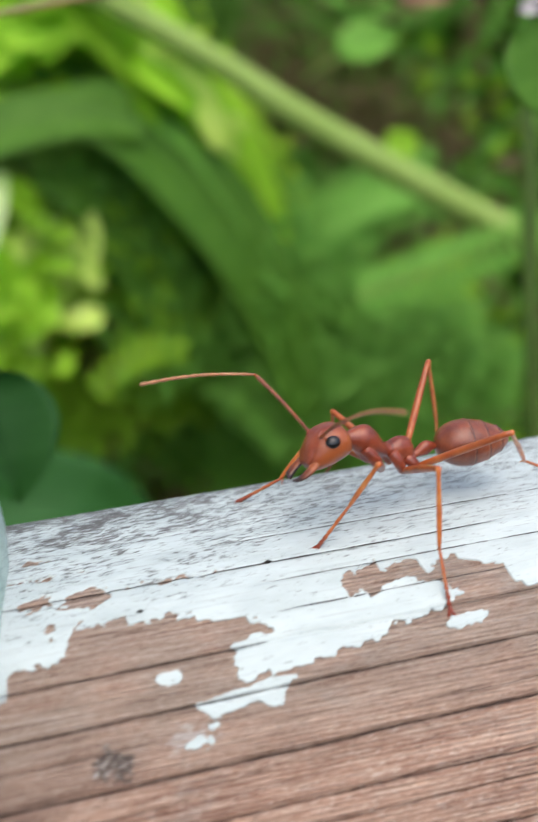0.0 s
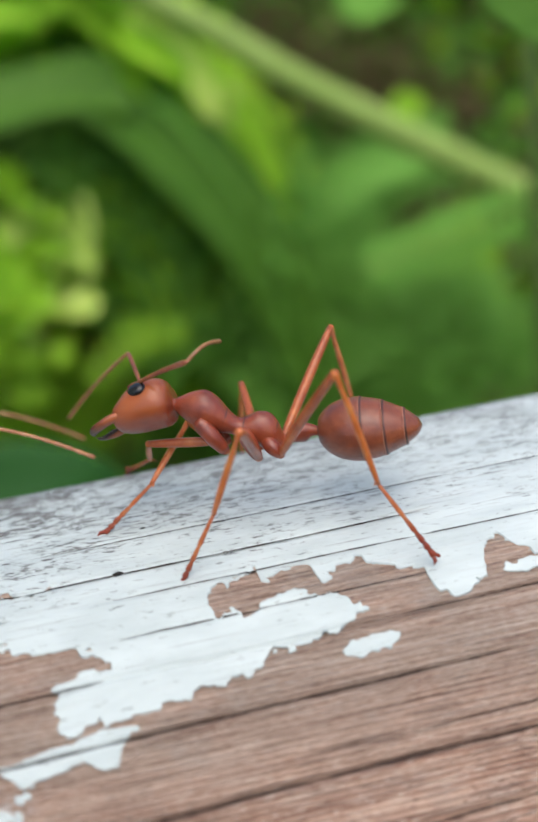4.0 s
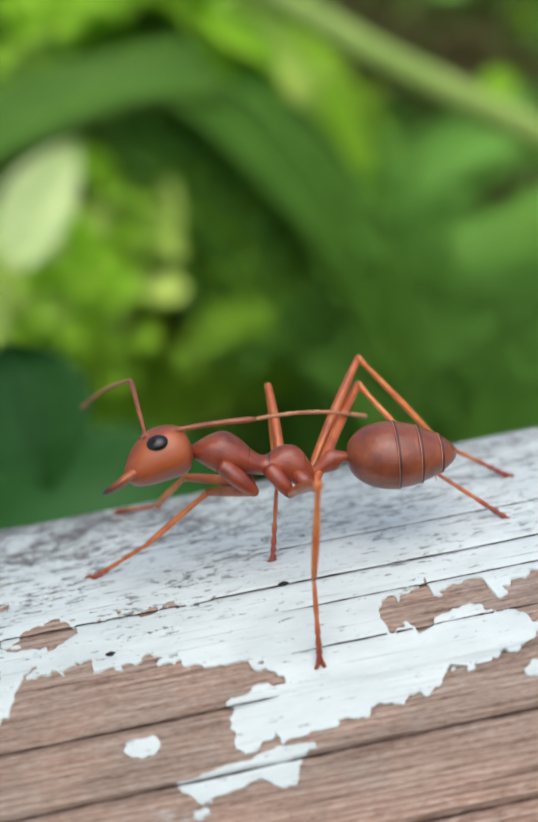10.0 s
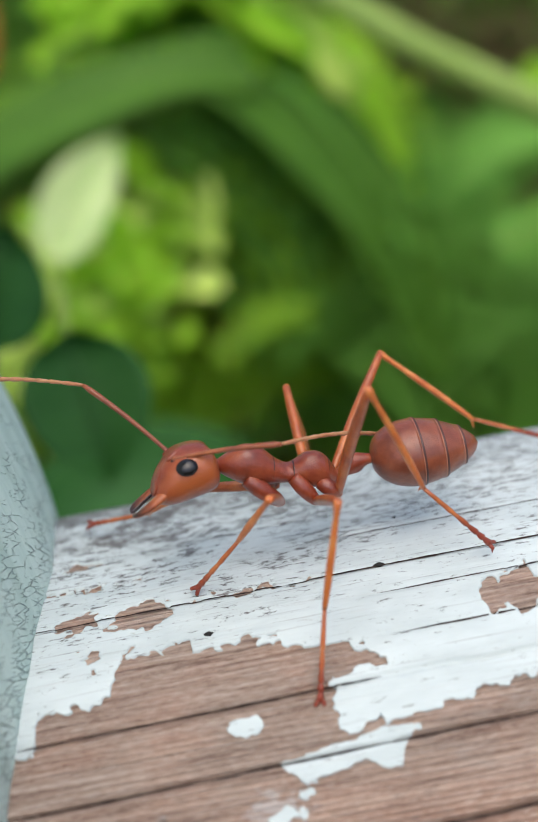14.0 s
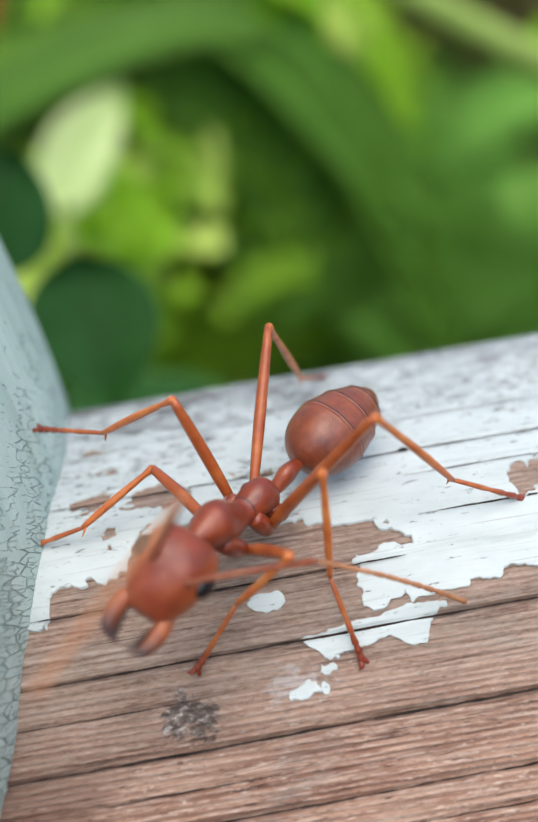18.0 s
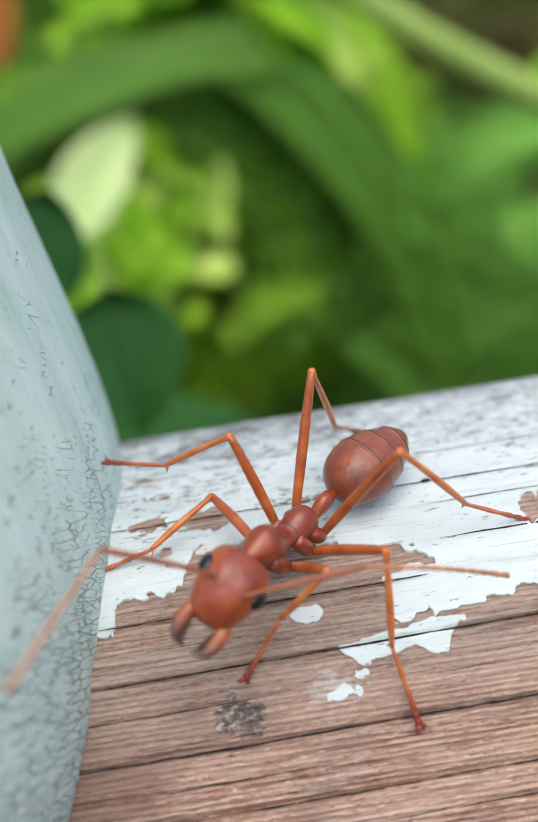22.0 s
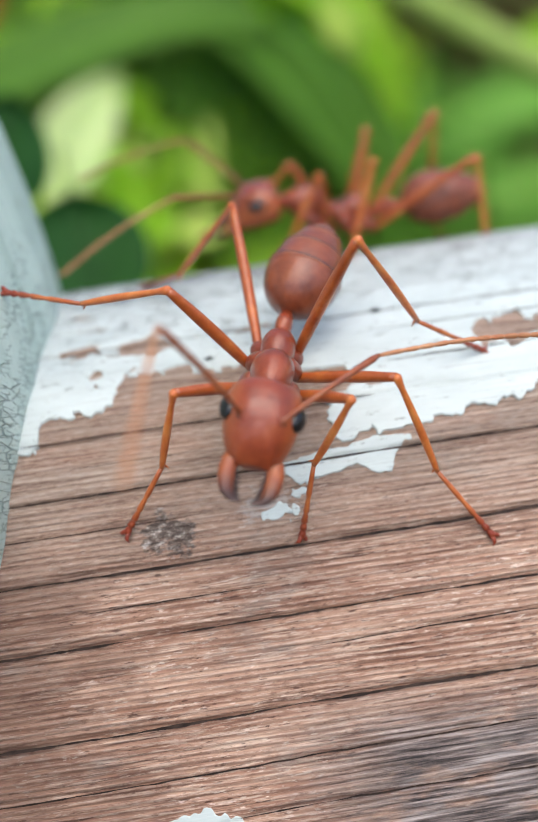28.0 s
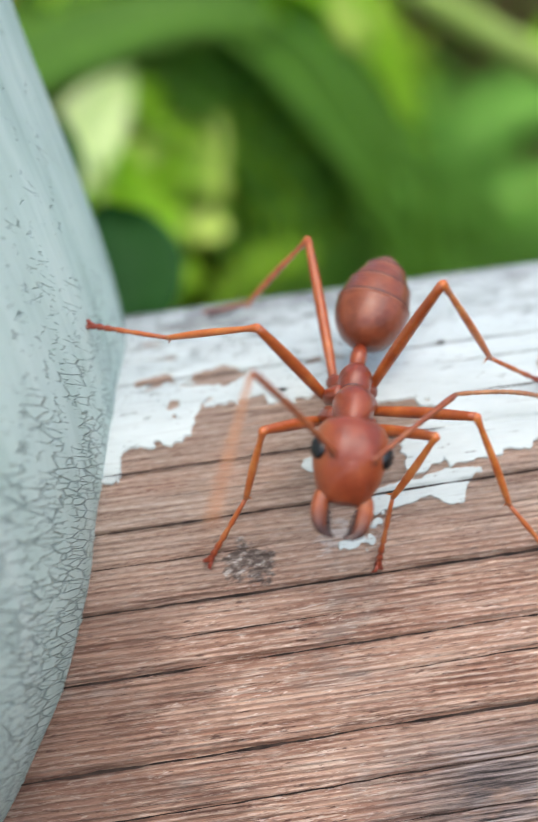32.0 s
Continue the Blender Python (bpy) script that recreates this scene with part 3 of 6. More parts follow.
def chip_field(kind):
    def field(x, y):
        r = ragged(x, y, 0.8, 30 + kind)
        if kind == 0:
            top_edge = np.interp(x, [-3.3, -2.4, -1.9, -0.7, -0.2], [-3.84, -3.74, -3.7, -3.6, -3.66])
            low = np.interp(x, [-3.3, -2.8, -2.0, -1.4, -1.1, -0.65, -0.5, -0.2], [-3.85, -4.22, -4.06, -4.02, -4.18, -4.16, -3.95, -3.72])
            return np.minimum(top_edge - y, y - low) + 0.5 * r
        if kind == 1:
            return blob(x, y, -4.05, -3.17, 0.4, 0.19) + 0.9 * r
        if kind == 2:
            return blob(x, y, -2.85, -4.36, 0.26, 0.1, 0.3) + 1.6 * r
        if kind == 3:
            return blob(x, y, 5.8, -3.2, 0.72, 0.14, 0.06) + 1.0 * r
        if kind == 4:
            return blob(x, y, -6.15, -8.0, 0.95, 0.24) + 0.7 * r
        if kind == 5:
            return blob(x, y, -3.4, -4.48, 0.24, 0.06, 0.2) + 1.6 * r
        if kind == 6:
            return blob(x, y, 10.3, -2.3, 0.45, 0.12) + 0.9 * r
        return blob(x, y, 10.9, -2.6, 0.4, 0.2) + 0.9 * r

    return field


def coat(field, x0, x1, y0, y1, step, thick):
    """A skin of paint over the beam wherever field is above zero, with its broken edge."""
    cx, cy = np.arange(x0, x1, step), arc_rows(y0, y1, step)
    ax, ay = np.meshgrid(cx, cy, indexing="ij")
    val = field(ax, ay)
    n, k = ax.shape
    inside = val > 0
    v, f, index, cut = [], [], {}, {}

    def corner(i, j):
        if (i, j) not in index:
            index[i, j] = len(v)
            v.append((ax[i, j], ay[i, j]))
        return index[i, j]

    def crossing(a, b):
        key = (min(a, b), max(a, b))
        if key not in cut:
            va, vb = val[a], val[b]
            w = va / (va - vb)
            cut[key] = len(v)
            v.append((ax[a] + (ax[b] - ax[a]) * w, ay[a] + (ay[b] - ay[a]) * w))
        return cut[key]

    rims = []
    count = inside[:-1, :-1].astype(int) + inside[1:, :-1] + inside[:-1, 1:] + inside[1:, 1:]
    for i, j in zip(*np.nonzero(count)):
        ring = [(i, j), (i + 1, j), (i + 1, j + 1), (i, j + 1)]
        if count[i, j] == 4:
            f.append(tuple(corner(*c) for c in ring))
            continue
        poly, marks = [], []
        for a, b in zip(ring, ring[1:] + ring[:1]):
            if inside[a]:
                poly.append(corner(*a))
            if inside[a] != inside[b]:
                marks.append((len(poly), inside[a]))
                poly.append(crossing(a, b))
        if len(poly) > 2:
            f.append(tuple(poly))
            for q, leaving in marks:
                if leaving:
                    rims.append((poly[q], poly[(q + 1) % len(poly)]))
    flat = np.array(v)
    up = surface_points(flat[:, 0], flat[:, 1], relief(flat[:, 0], flat[:, 1], True) + thick)
    down = surface_points(flat[:, 0], flat[:, 1], relief(flat[:, 0], flat[:, 1], True) * 0 - 0.12)
    pts = np.concatenate((up, down))
    m = len(flat)
    f += [(a, a + m, b + m, b) for a, b in rims]
    return pts.tolist(), f


place("paint_coat", mesh_of("paint_coat", *coat(coat_field, -13.0, 15.0, -3.7, 6.9, 0.055, 0.07), PAINT), beam, "peeling white paint stained with black specks")
for kind, box in enumerate(((-3.5, 0.0, -4.5, -3.4), (-4.7, -3.4, -3.6, -2.8), (-3.4, -2.4, -4.8, -4.0), (4.8, 6.8, -3.6, -2.9), (-7.4, -5.0, -8.3, -7.4), (-3.8, -3.0, -4.75, -4.2), (9.6, 11.0, -2.6, -2.0), (10.3, 11.6, -3.0, -2.2))):
    vv, ff = coat(chip_field(kind), *box, 0.05, 0.05)
    if ff:
        place("paint_flake", mesh_of("paint_flake", vv, ff, PAINT), beam, "loose flake of white paint")

# flat dark strips laid along the splits, over bare wood and coat alike
SPLIT_M = Mat("dark_split", 0.9, 0.1)
SPLIT_M = SPLIT_M.colour(SPLIT_M.ramp(SPLIT_M.noise((2, 9, 9), 3), [(0.4, (0.02, 0.014, 0.012)), (0.7, (0.06, 0.04, 0.032))])).m


def split_line(x, i, yc):
    z = np.zeros_like(x) + i
    return yc + 0.016 * value_noise(x * 0.3, z, 5) + 0.006 * value_noise(x * 2.3, z, 6) + 0.012 * (x + 3) * (0.3 if yc < -2 else 0.0)


for i, (yc, xa, xb, w, d) in enumerate(SPLITS):
    x = np.arange(max(xa, -13.0) + 0.4, min(xb, 15.0) - 0.4, 0.08)
    y = split_line(x, i, yc)
    half = w * 0.4 * (0.85 + 0.3 * value_noise(x * 0.8, x * 0 + i, 11) + 0.3 * value_noise(x * 6.0, x * 0 + i, 12))
    half = half * np.clip((x - x[0]) / 1.5, 0, 1) * np.clip((x[-1] - x) / 1.5, 0, 1)
    half = half * np.clip((value_noise(x * 0.3, x * 0 + i, 14) + 0.85) * 3.0, 0, 1)
    half = np.where(half < 0.05 * w, 0.0, half)
    painted = coat_field(x, y) > 0.03
    base = np.where(painted, relief(x, y, True, False) + 0.058, relief(x, y, False, False) + 0.012)
    v, f = [], []
    for side_y in (-1, 1):
        v.append(surface_points(x, y + side_y * half, base))
    v = np.concatenate(v)
    n = len(x)
    f = [(k, k + 1, n + k + 1, n + k) for k in range(n - 1) if half[k] + half[k + 1] > 0.004]
    if f:
        place("split", mesh_of("split", v.tolist(), f, SPLIT_M, False), beam, "dark strip along a split in the grain")

# small dark droppings and grit on the paint
GRIT = Mat("black_grit", 0.8, 0.2).colour((0.02, 0.018, 0.016)).m
for gx0, gy0, r in ((0.0, 0.06, 0.13), (-4.48, -1.08, 0.13), (-3.57, -1.22, 0.04), (0.82, 1.86, 0.09), (-0.98, 4.9, 0.09), (3.0, 3.3, 0.06), (-2.2, 3.1, 0.06), (5.4, 2.2, 0.05)):
    sv, sf = ball(0, 0, 0, r * 0.95, r * 0.6, r * 0.45, 6, 10)
    sv = [(x * (1 + 0.25 * math.sin(9 * y / r + 2)), y * (1 + 0.2 * math.sin(7 * x / r)), z) for x, y, z in sv]
    g = place("dirt_speck", mesh_of("dirt_speck", sv, sf, GRIT), beam, "black speck of dirt")
    g.location = Vector((gx0, gy0, float(crest(np.float64(gy0))) + 0.06)) * MM


# ---- the turned post that the beam meets ----
def post_radius(z):
    u = max(-9.0, min(14.0, z)) / 10
    return 1.344 * u**3 - 2.555 * u**2 - 0.324 * u + 23.449


post = new("turned_post")
tagged(post, "turned wooden post with crazed pale green paint", "post")
pv = []
levels = np.concatenate((np.linspace(-60, -14, 16), np.linspace(-13, 15, 113), np.linspace(17, 60, 18)))
K = 320
for s in levels:
    for j in range(K):
        a = 2 * math.pi * j / K
        r = post_radius(s) + 0.05 * math.sin(11 * a + 0.05 * s) + 0.03 * math.sin(37 * a + 1) + 0.015 * math.sin(83 * a + 0.1 * s)
        pv.append((r * math.cos(a), r * math.sin(a), s))
pf = grid_faces(len(levels), K, True) + [tuple(range(K))[::-1], tuple(range((len(levels) - 1) * K, len(levels) * K))]
shaft = place("shaft", mesh_of("shaft", pv, pf, POST), post, "pale green painted shaft with fine cracks")
shaft.location = Vector((-32.08, 2.06, 0.0)) * MM


# ---- ants ----
HIP = {"1": (-0.05, 0.42, -0.72), "2": (-0.95, 0.45, -0.65), "3": (-1.5, 0.42, -0.42)}
COXA = {"1": (0.85, 0.3, -0.15), "2": (-0.35, 0.25, -0.1), "3": (-1.05, 0.25, -0.2)}
BONES = {"1": (2.2, 2.1, 1.9), "2": (3.0, 2.7, 2.1), "3": (3.9, 3.3, 2.4)}
NECK, WAIST, FEELER_AT = (1.5, 0, 0.05), (-2.3, 0, 0.38), (1.14, 0.41, 0.53)
SCAPE, WHIP, ANKLE = 2.7, 4.0, radians(22)
LEGS = ("L1", "L2", "L3", "R1", "R2", "R3")


def turn3(yaw, pitch, roll):
    """Heading about z, then nose up, then roll to the right."""
    return Matrix.Rotation(yaw, 3, "Z") @ Matrix.Rotation(-pitch, 3, "Y") @ Matrix.Rotation(roll, 3, "X")


def ant_meshes():
    d = {}
    d["thorax"] = mesh_of("thorax", *loft(dense([(1.6, 0, 0.05, 0.13, 0.13), (1.48, 0, 0.06, 0.22, 0.22), (1.2, 0, 0.1, 0.36, 0.40), (0.86, 0, 0.11, 0.46, 0.53), (0.5, 0, 0.05, 0.46, 0.48), (0.2, 0, -0.03, 0.40, 0.35), (0.0, 0, -0.08, 0.345, 0.28), (-0.2, 0, -0.1, 0.315, 0.245), (-0.36, 0, -0.06, 0.32, 0.29), (-0.62, 0, 0.02, 0.375, 0.43), (-0.95, 0, 0.02, 0.40, 0.48), (-1.22, 0, -0.08, 0.37, 0.41), (-1.42, 0, -0.17, 0.24, 0.26), (-1.58, 0, -0.17, 0.12, 0.12)], 52), 24), RED)
    for k, (x, z, ry, rz) in enumerate(((0.2, -0.03, 0.396, 0.346), (-0.34, -0.065, 0.316, 0.28), (-1.2, -0.07, 0.366, 0.415))):
        d["suture%d" % k] = mesh_of("suture", *loft([(x + 0.03, 0, z, ry - 0.01, rz - 0.01), (x, 0, z, ry + 0.005, rz + 0.005), (x - 0.03, 0, z, ry - 0.01, rz - 0.01)], 24), BAND)
    pet = dense([(-1.45, 0, -0.16, 0, 0), (-1.65, 0, -0.02, 0, 0), (-1.9, 0, 0.2, 0, 0), (-2.12, 0, 0.33, 0, 0), (-2.36, 0, 0.38, 0, 0)], 14)
    d["petiole"] = mesh_of("petiole", *tube([p[:3] for p in pet], [(0.14 + 0.07 * math.exp(-(((i - 7) / 4.0) ** 2)), 0.12 + 0.16 * math.exp(-(((i - 7) / 3.0) ** 2))) for i in range(14)], 14), RED)

    def g_radius(x):
        u = -x / 2.8
        return 0.97 * (max(0.0, math.sin(math.pi * min(1, u**0.80))) ** 0.54) * (1 - 0.10 * u)

    cuts = [(0.0, -1.22), (-1.16, -1.8), (-1.75, -2.34), (-2.28, -2.8)]
    for i, (a, b) in enumerate(cuts):
        sec = []
        for x in np.linspace(a, b, 18 if i == 0 else 9):
            r = max(0.03, g_radius(float(x))) * (1.0 - 0.016 * i) + (0.02 if x < b + 0.05 and i < 3 else 0.0)
            sec.append((float(x), 0, -0.02 - 0.05 * abs(x), r * 1.0, r * 0.93))
        d["gaster%d" % i] = mesh_of("gaster", *loft(sec, 30), GASTER)
        if i < 3:
            r = max(0.03, g_radius(b)) * (1.0 - 0.016 * i) + 0.012
            zc = -0.02 - 0.05 * abs(b)
            d["rim%d" % i] = mesh_of("rim", *loft([(b + 0.014, 0, zc, r + 0.012, (r + 0.012) * 0.93), (b - 0.006, 0, zc, r + 0.012, (r + 0.012) * 0.93)], 30), RIM)
            d["seam%d" % i] = mesh_of("seam", *loft([(b - 0.006, 0, zc, r + 0.006, (r + 0.006) * 0.93), (b - 0.06, 0, zc, r - 0.002, (r - 0.002) * 0.93)], 30), BAND)
    hv, hf = [], []
    for i in range(90):
        a, u = random.uniform(0, 2 * math.pi), random.uniform(1.3, 2.75)
        r = g_radius(-u) * 0.93
        n = np.array((-0.9 * u / 2.8, math.cos(a), math.sin(a)))
        n /= np.linalg.norm(n)
        p = np.array((-u, r * math.cos(a), r * 0.93 * math.sin(a) - 0.02 - 0.05 * u))
        t = np.cross(n, (0, 0, 1.0)) * 0.006
        q = p + n * random.uniform(0.08, 0.16)
        w = np.cross(n, t)
        o = len(hv)
        hv += [tuple(p + t), tuple(p - t), tuple(p + w), tuple(q)]
        hf += [(o, o + 1, o + 3), (o + 1, o + 2, o + 3), (o + 2, o, o + 3)]
    d["hair"] = mesh_of("hair", hv, hf, RIM)
    head = dense([(-0.06, 0, 0.0, 0.16, 0.15), (0.04, 0, 0.01, 0.2, 0.19), (0.12, 0, 0.03, 0.48, 0.40), (0.22, 0, 0.06, 0.66, 0.55), (0.46, 0, 0.09, 0.77, 0.65), (0.82, 0, 0.07, 0.785, 0.68), (1.12, 0, 0.0, 0.745, 0.645), (1.36, 0, -0.09, 0.67, 0.56), (1.55, 0, -0.18, 0.57, 0.44), (1.68, 0, -0.25, 0.46, 0.31), (1.74, 0, -0.29, 0.34, 0.18)], 40)
    hv, hf = loft(head, 30, 2.25)
    hv = [(x - 0.10 * math.exp(-((y / 0.3) ** 2)) * (1 if x < 0.25 else 0) * -0.6, y, z + (0.05 * math.exp(-(((abs(y) - 0.28) / 0.13) ** 2)) * math.exp(-(((x - 1.15) / 0.3) ** 2)) if z > 0 else 0)) for x, y, z in hv]
    d["head"] = mesh_of("head", hv, hf, HEAD)
    d["clypeus"] = mesh_of("clypeus", *loft(dense([(1.1, 0, 0.47, 0.1, 0.13), (1.3, 0, 0.37, 0.26, 0.17), (1.52, 0, 0.14, 0.40, 0.2), (1.7, 0, -0.1, 0.40, 0.17), (1.80, 0, -0.27, 0.30, 0.1)], 18), 20), HEAD)
    d["eye"] = mesh_of("eye", *ball(0, 0, 0, 0.27, 0.15, 0.22, 14, 24), EYE_M)
    d["socket"] = mesh_of("antennal_socket", *ball(0, 0, 0, 0.12, 0.1, 0.07, 8, 14), BAND)
    d["frons"] = mesh_of("frontal_lobe", *ball(0, 0, 0, 0.34, 0.05, 0.09, 10, 12), HEAD)
    for s, g in (("L", 1), ("R", -1)):
        line = [(1.44, 0.38, -0.24), (1.7, 0.46, -0.35), (1.96, 0.47, -0.48), (2.18, 0.41, -0.58), (2.32, 0.28, -0.65), (2.37, 0.08, -0.67)]
        pts = dense([(*p, 0, 0) for p in line], 36)
        rad = [(float(np.interp(i, (0, 6, 14, 22, 28, 35), (0.13, 0.175, 0.18, 0.15, 0.085, 0.012))), float(np.interp(i, (0, 8, 20, 35), (0.12, 0.12, 0.085, 0.012)))) for i in range(36)]
        jv, jf = tube([(p[0], g * p[1], p[2]) for p in pts], rad, 14)
        jv = [np.array(v) for v in jv]
        edge = []
        for i in range(9, 34):
            inner = min(range(14), key=lambda q: g * jv[i * 14 + q][1])
            edge.append(jv[i * 14 + inner])
        teeth = [tube([q + np.array((0, 0.01 * g, 0.0)) for q in edge], [0.038] * len(edge), 6)]
        for i in range(4, len(edge) - 3, 3):
            q = edge[i]
            teeth.append(tube([q + np.array((0, 0.02 * g, 0)), q + np.array((0.04, -0.05 * g, 0)), q + np.array((0.07, -0.10 * g, -0.01))], [0.05, 0.032, 0.006], 6))
        d["teeth" + s] = mesh_of("teeth", *joined(*teeth), TOOTH)
        d["jaw" + s] = mesh_of("mandible", [tuple(v) for v in jv], jf, JAW)
        for k in "123":
            c, h = np.array(COXA[k]), np.array(HIP[k])
            m1 = (c + h) / 2 + np.array((0.0, 0.1, 0.02))
            q = dense([(*c, 0, 0), (*m1, 0, 0), (*h, 0, 0)], 9)
            fat = {"1": 0.24, "2": 0.22, "3": 0.22}[k]
            d["coxa" + s + k] = mesh_of("coxa", *tube([(p[0], g * p[1], p[2]) for p in q], [fat * (0.75 + 0.35 * math.sin(math.pi * (i + 1) / 10)) * (1 - 0.035 * i) for i in range(9)], 14), RED)
    d["knob"] = mesh_of("trochanter", *ball(0, 0, 0, 0.125, 0.11, 0.12, 8, 12), LEG)
    for k in "123":
        f, t, r = BONES[k]
        n = 16
        d["femur" + k] = mesh_of("femur", *tube([(f * i / n, 0, 0.03 * math.sin(math.pi * i / n)) for i in range(n + 1)], [0.085 + 0.055 * math.sin(math.pi * min(1, 0.12 + 0.8 * i / n)) for i in range(n + 1)], 12), LEG)
        d["tibia" + k] = mesh_of("tibia", *tube([(-0.07, 0, 0), (-0.03, 0, 0)] + [(t * i / n, 0, 0.02 * math.sin(math.pi * i / n)) for i in range(n + 1)], [0.05, 0.09] + [0.108, 0.085, 0.068][: 3] + [0.062 + 0.03 * math.sin(math.pi * (i / n) ** 1.3) for i in range(3, n + 1)], 12), SHIN)
        d["spur" + k] = mesh_of("spur", *tube([(t - 0.08, 0, -0.03), (t + 0.02, 0.01, -0.12), (t + 0.12, 0.02, -0.2)], [0.035, 0.025, 0.006], 6), SHIN)
        pts, rad, x = [], [], 0.0
        for i, w in enumerate((0.46, 0.2, 0.14, 0.09, 0.11)):
            e = w * r
            for u, q in ((0.0, 0.048), (0.3, 0.054 + 0.005 * i), (0.85, 0.066 + 0.008 * i), (0.98, 0.05)):
                pts.append((x + u * e, 0, 0))
                rad.append(q)
            x += e
        d["tarsus" + k] = mesh_of("tarsus", *tube(pts, rad, 10), FOOT)
        for s, g in (("L", 1), ("R", -1)):
            d["claw" + s + k] = mesh_of("claw", *tube([(r - 0.08, 0.015 * g, 0), (r + 0.07, 0.10 * g, 0.04), (r + 0.16, 0.15 * g, -0.05)], [0.065, 0.05, 0.008], 8), FOOT)
    n = 14
    d["scape"] = mesh_of("scape", *tube([(-0.08, 0, 0), (-0.02, 0, 0), (0.06, 0, 0)] + [(SCAPE * i / n, 0, 0.05 * math.sin(math.pi * i / n)) for i in range(1, n + 1)], [0.03, 0.075, 0.07] + [0.05 + 0.028 * (i / n) for i in range(1, n)] + [0.05], 10), FEELER)
    pts, rad, x = [], [], 0.0
    for i in range(11):
        w = WHIP * (0.14 if i == 0 else 0.086)
        for u, r in ((0.0, 0.036), (0.18, 0.047 + 0.0012 * i), (0.8, 0.055 + 0.0015 * i), (0.97, 0.044)):
            pts.append((x + u * w, 0, 0))
            rad.append(r if not (i == 10 and u > 0.9) else 0.014)
        x += w
    d["whip"] = mesh_of("flagellum", *tube([(x, 0, 0.14 * math.sin(math.pi * x / WHIP)) for x, _, _ in pts], rad, 10), WHIPM)
    return d


ANT = ant_meshes()


def make_ant(label, group=""):
    """An ant with all its parts; returns the thing and its moving parts by name."""
    root = new("weaver_ant")
    tagged(root, label, "ant", group)
    p = {"root": root}
    place("thorax", ANT["thorax"], root)
    place("petiole", ANT["petiole"], root)
    for k in range(3):
        place("suture", ANT["suture%d" % k], root, "dark suture of the thorax")
    p["head"] = head = place("head", ANT["head"], root)
    place("clypeus", ANT["clypeus"], head)
    for s, g in (("L", 1), ("R", -1)):
        eye = place("eye", ANT["eye"], head, "glossy black compound eye")
        eye.matrix_basis = pose(0.91 * MM, g * 0.69 * MM, 0.31 * MM, g * 34, 0, g * -12)
        fr = place("frontal_lobe", ANT["frons"], head)
        fr.matrix_basis = pose(1.0 * MM, g * 0.3 * MM, 0.6 * MM, 0, 16, g * 14)
        pit = place("antennal_socket", ANT["socket"], head, "dark antennal socket")
        pit.matrix_basis = pose(FEELER_AT[0] * MM, g * FEELER_AT[1] * MM, (FEELER_AT[2] - 0.05) * MM, g * -20, 18, 0)
        jaw = place("mandible", ANT["jaw" + s], head, "amber mandible with a dark tip")
        place("teeth", ANT["teeth" + s], jaw, "black toothed edge")
        p[s + "scape"] = place("scape", ANT["scape"], head)
        p[s + "whip"] = place("flagellum", ANT["whip"], head)
        for k in "123":
            place("coxa", ANT["coxa" + s + k], root)
            hx, hy, hz = HIP[k]
            place("trochanter", ANT["knob"], root).location = Vector((hx, g * hy, hz)) * MM
            p["femur" + s + k] = place("femur", ANT["femur" + k], root, "orange-brown femur")
            p["tibia" + s + k] = place("tibia", ANT["tibia" + k], root, "amber tibia")
            place("spur", ANT["spur" + k], p["tibia" + s + k])
            p["tarsus" + s + k] = place("tarsus", ANT["tarsus" + k], root, "dark red tarsus with claws")
            for c in "LR":
                place("claw", ANT["claw" + c + k], p["tarsus" + s + k])
    p["gaster"] = g0 = place("gaster", ANT["gaster0"], root, "brown banded gaster")
    for i in (1, 2, 3):
        place("gaster_segment", ANT["gaster%d" % i], g0)
    for i in (0, 1, 2):
        place("segment_rim", ANT["rim%d" % i], g0, "pale rim of a gaster segment")
        place("segment_seam", ANT["seam%d" % i], g0, "dark seam between gaster segments")
    tagged(place("hair", ANT["hair"], g0), kind="stuff")
    return p


def along(start, direction, up):
    """A pose at start whose x axis runs along direction, with z near up."""
    x = Vector(direction).normalized()
    y = Vector(up).cross(x)
    y = y.normalized() if y.length > 1e-4 else Vector((0, 1, 0))
    z = x.cross(y)
    m = Matrix((x, y, z)).transposed().to_4x4()
    m.translation = Vector(start) * MM
    return m


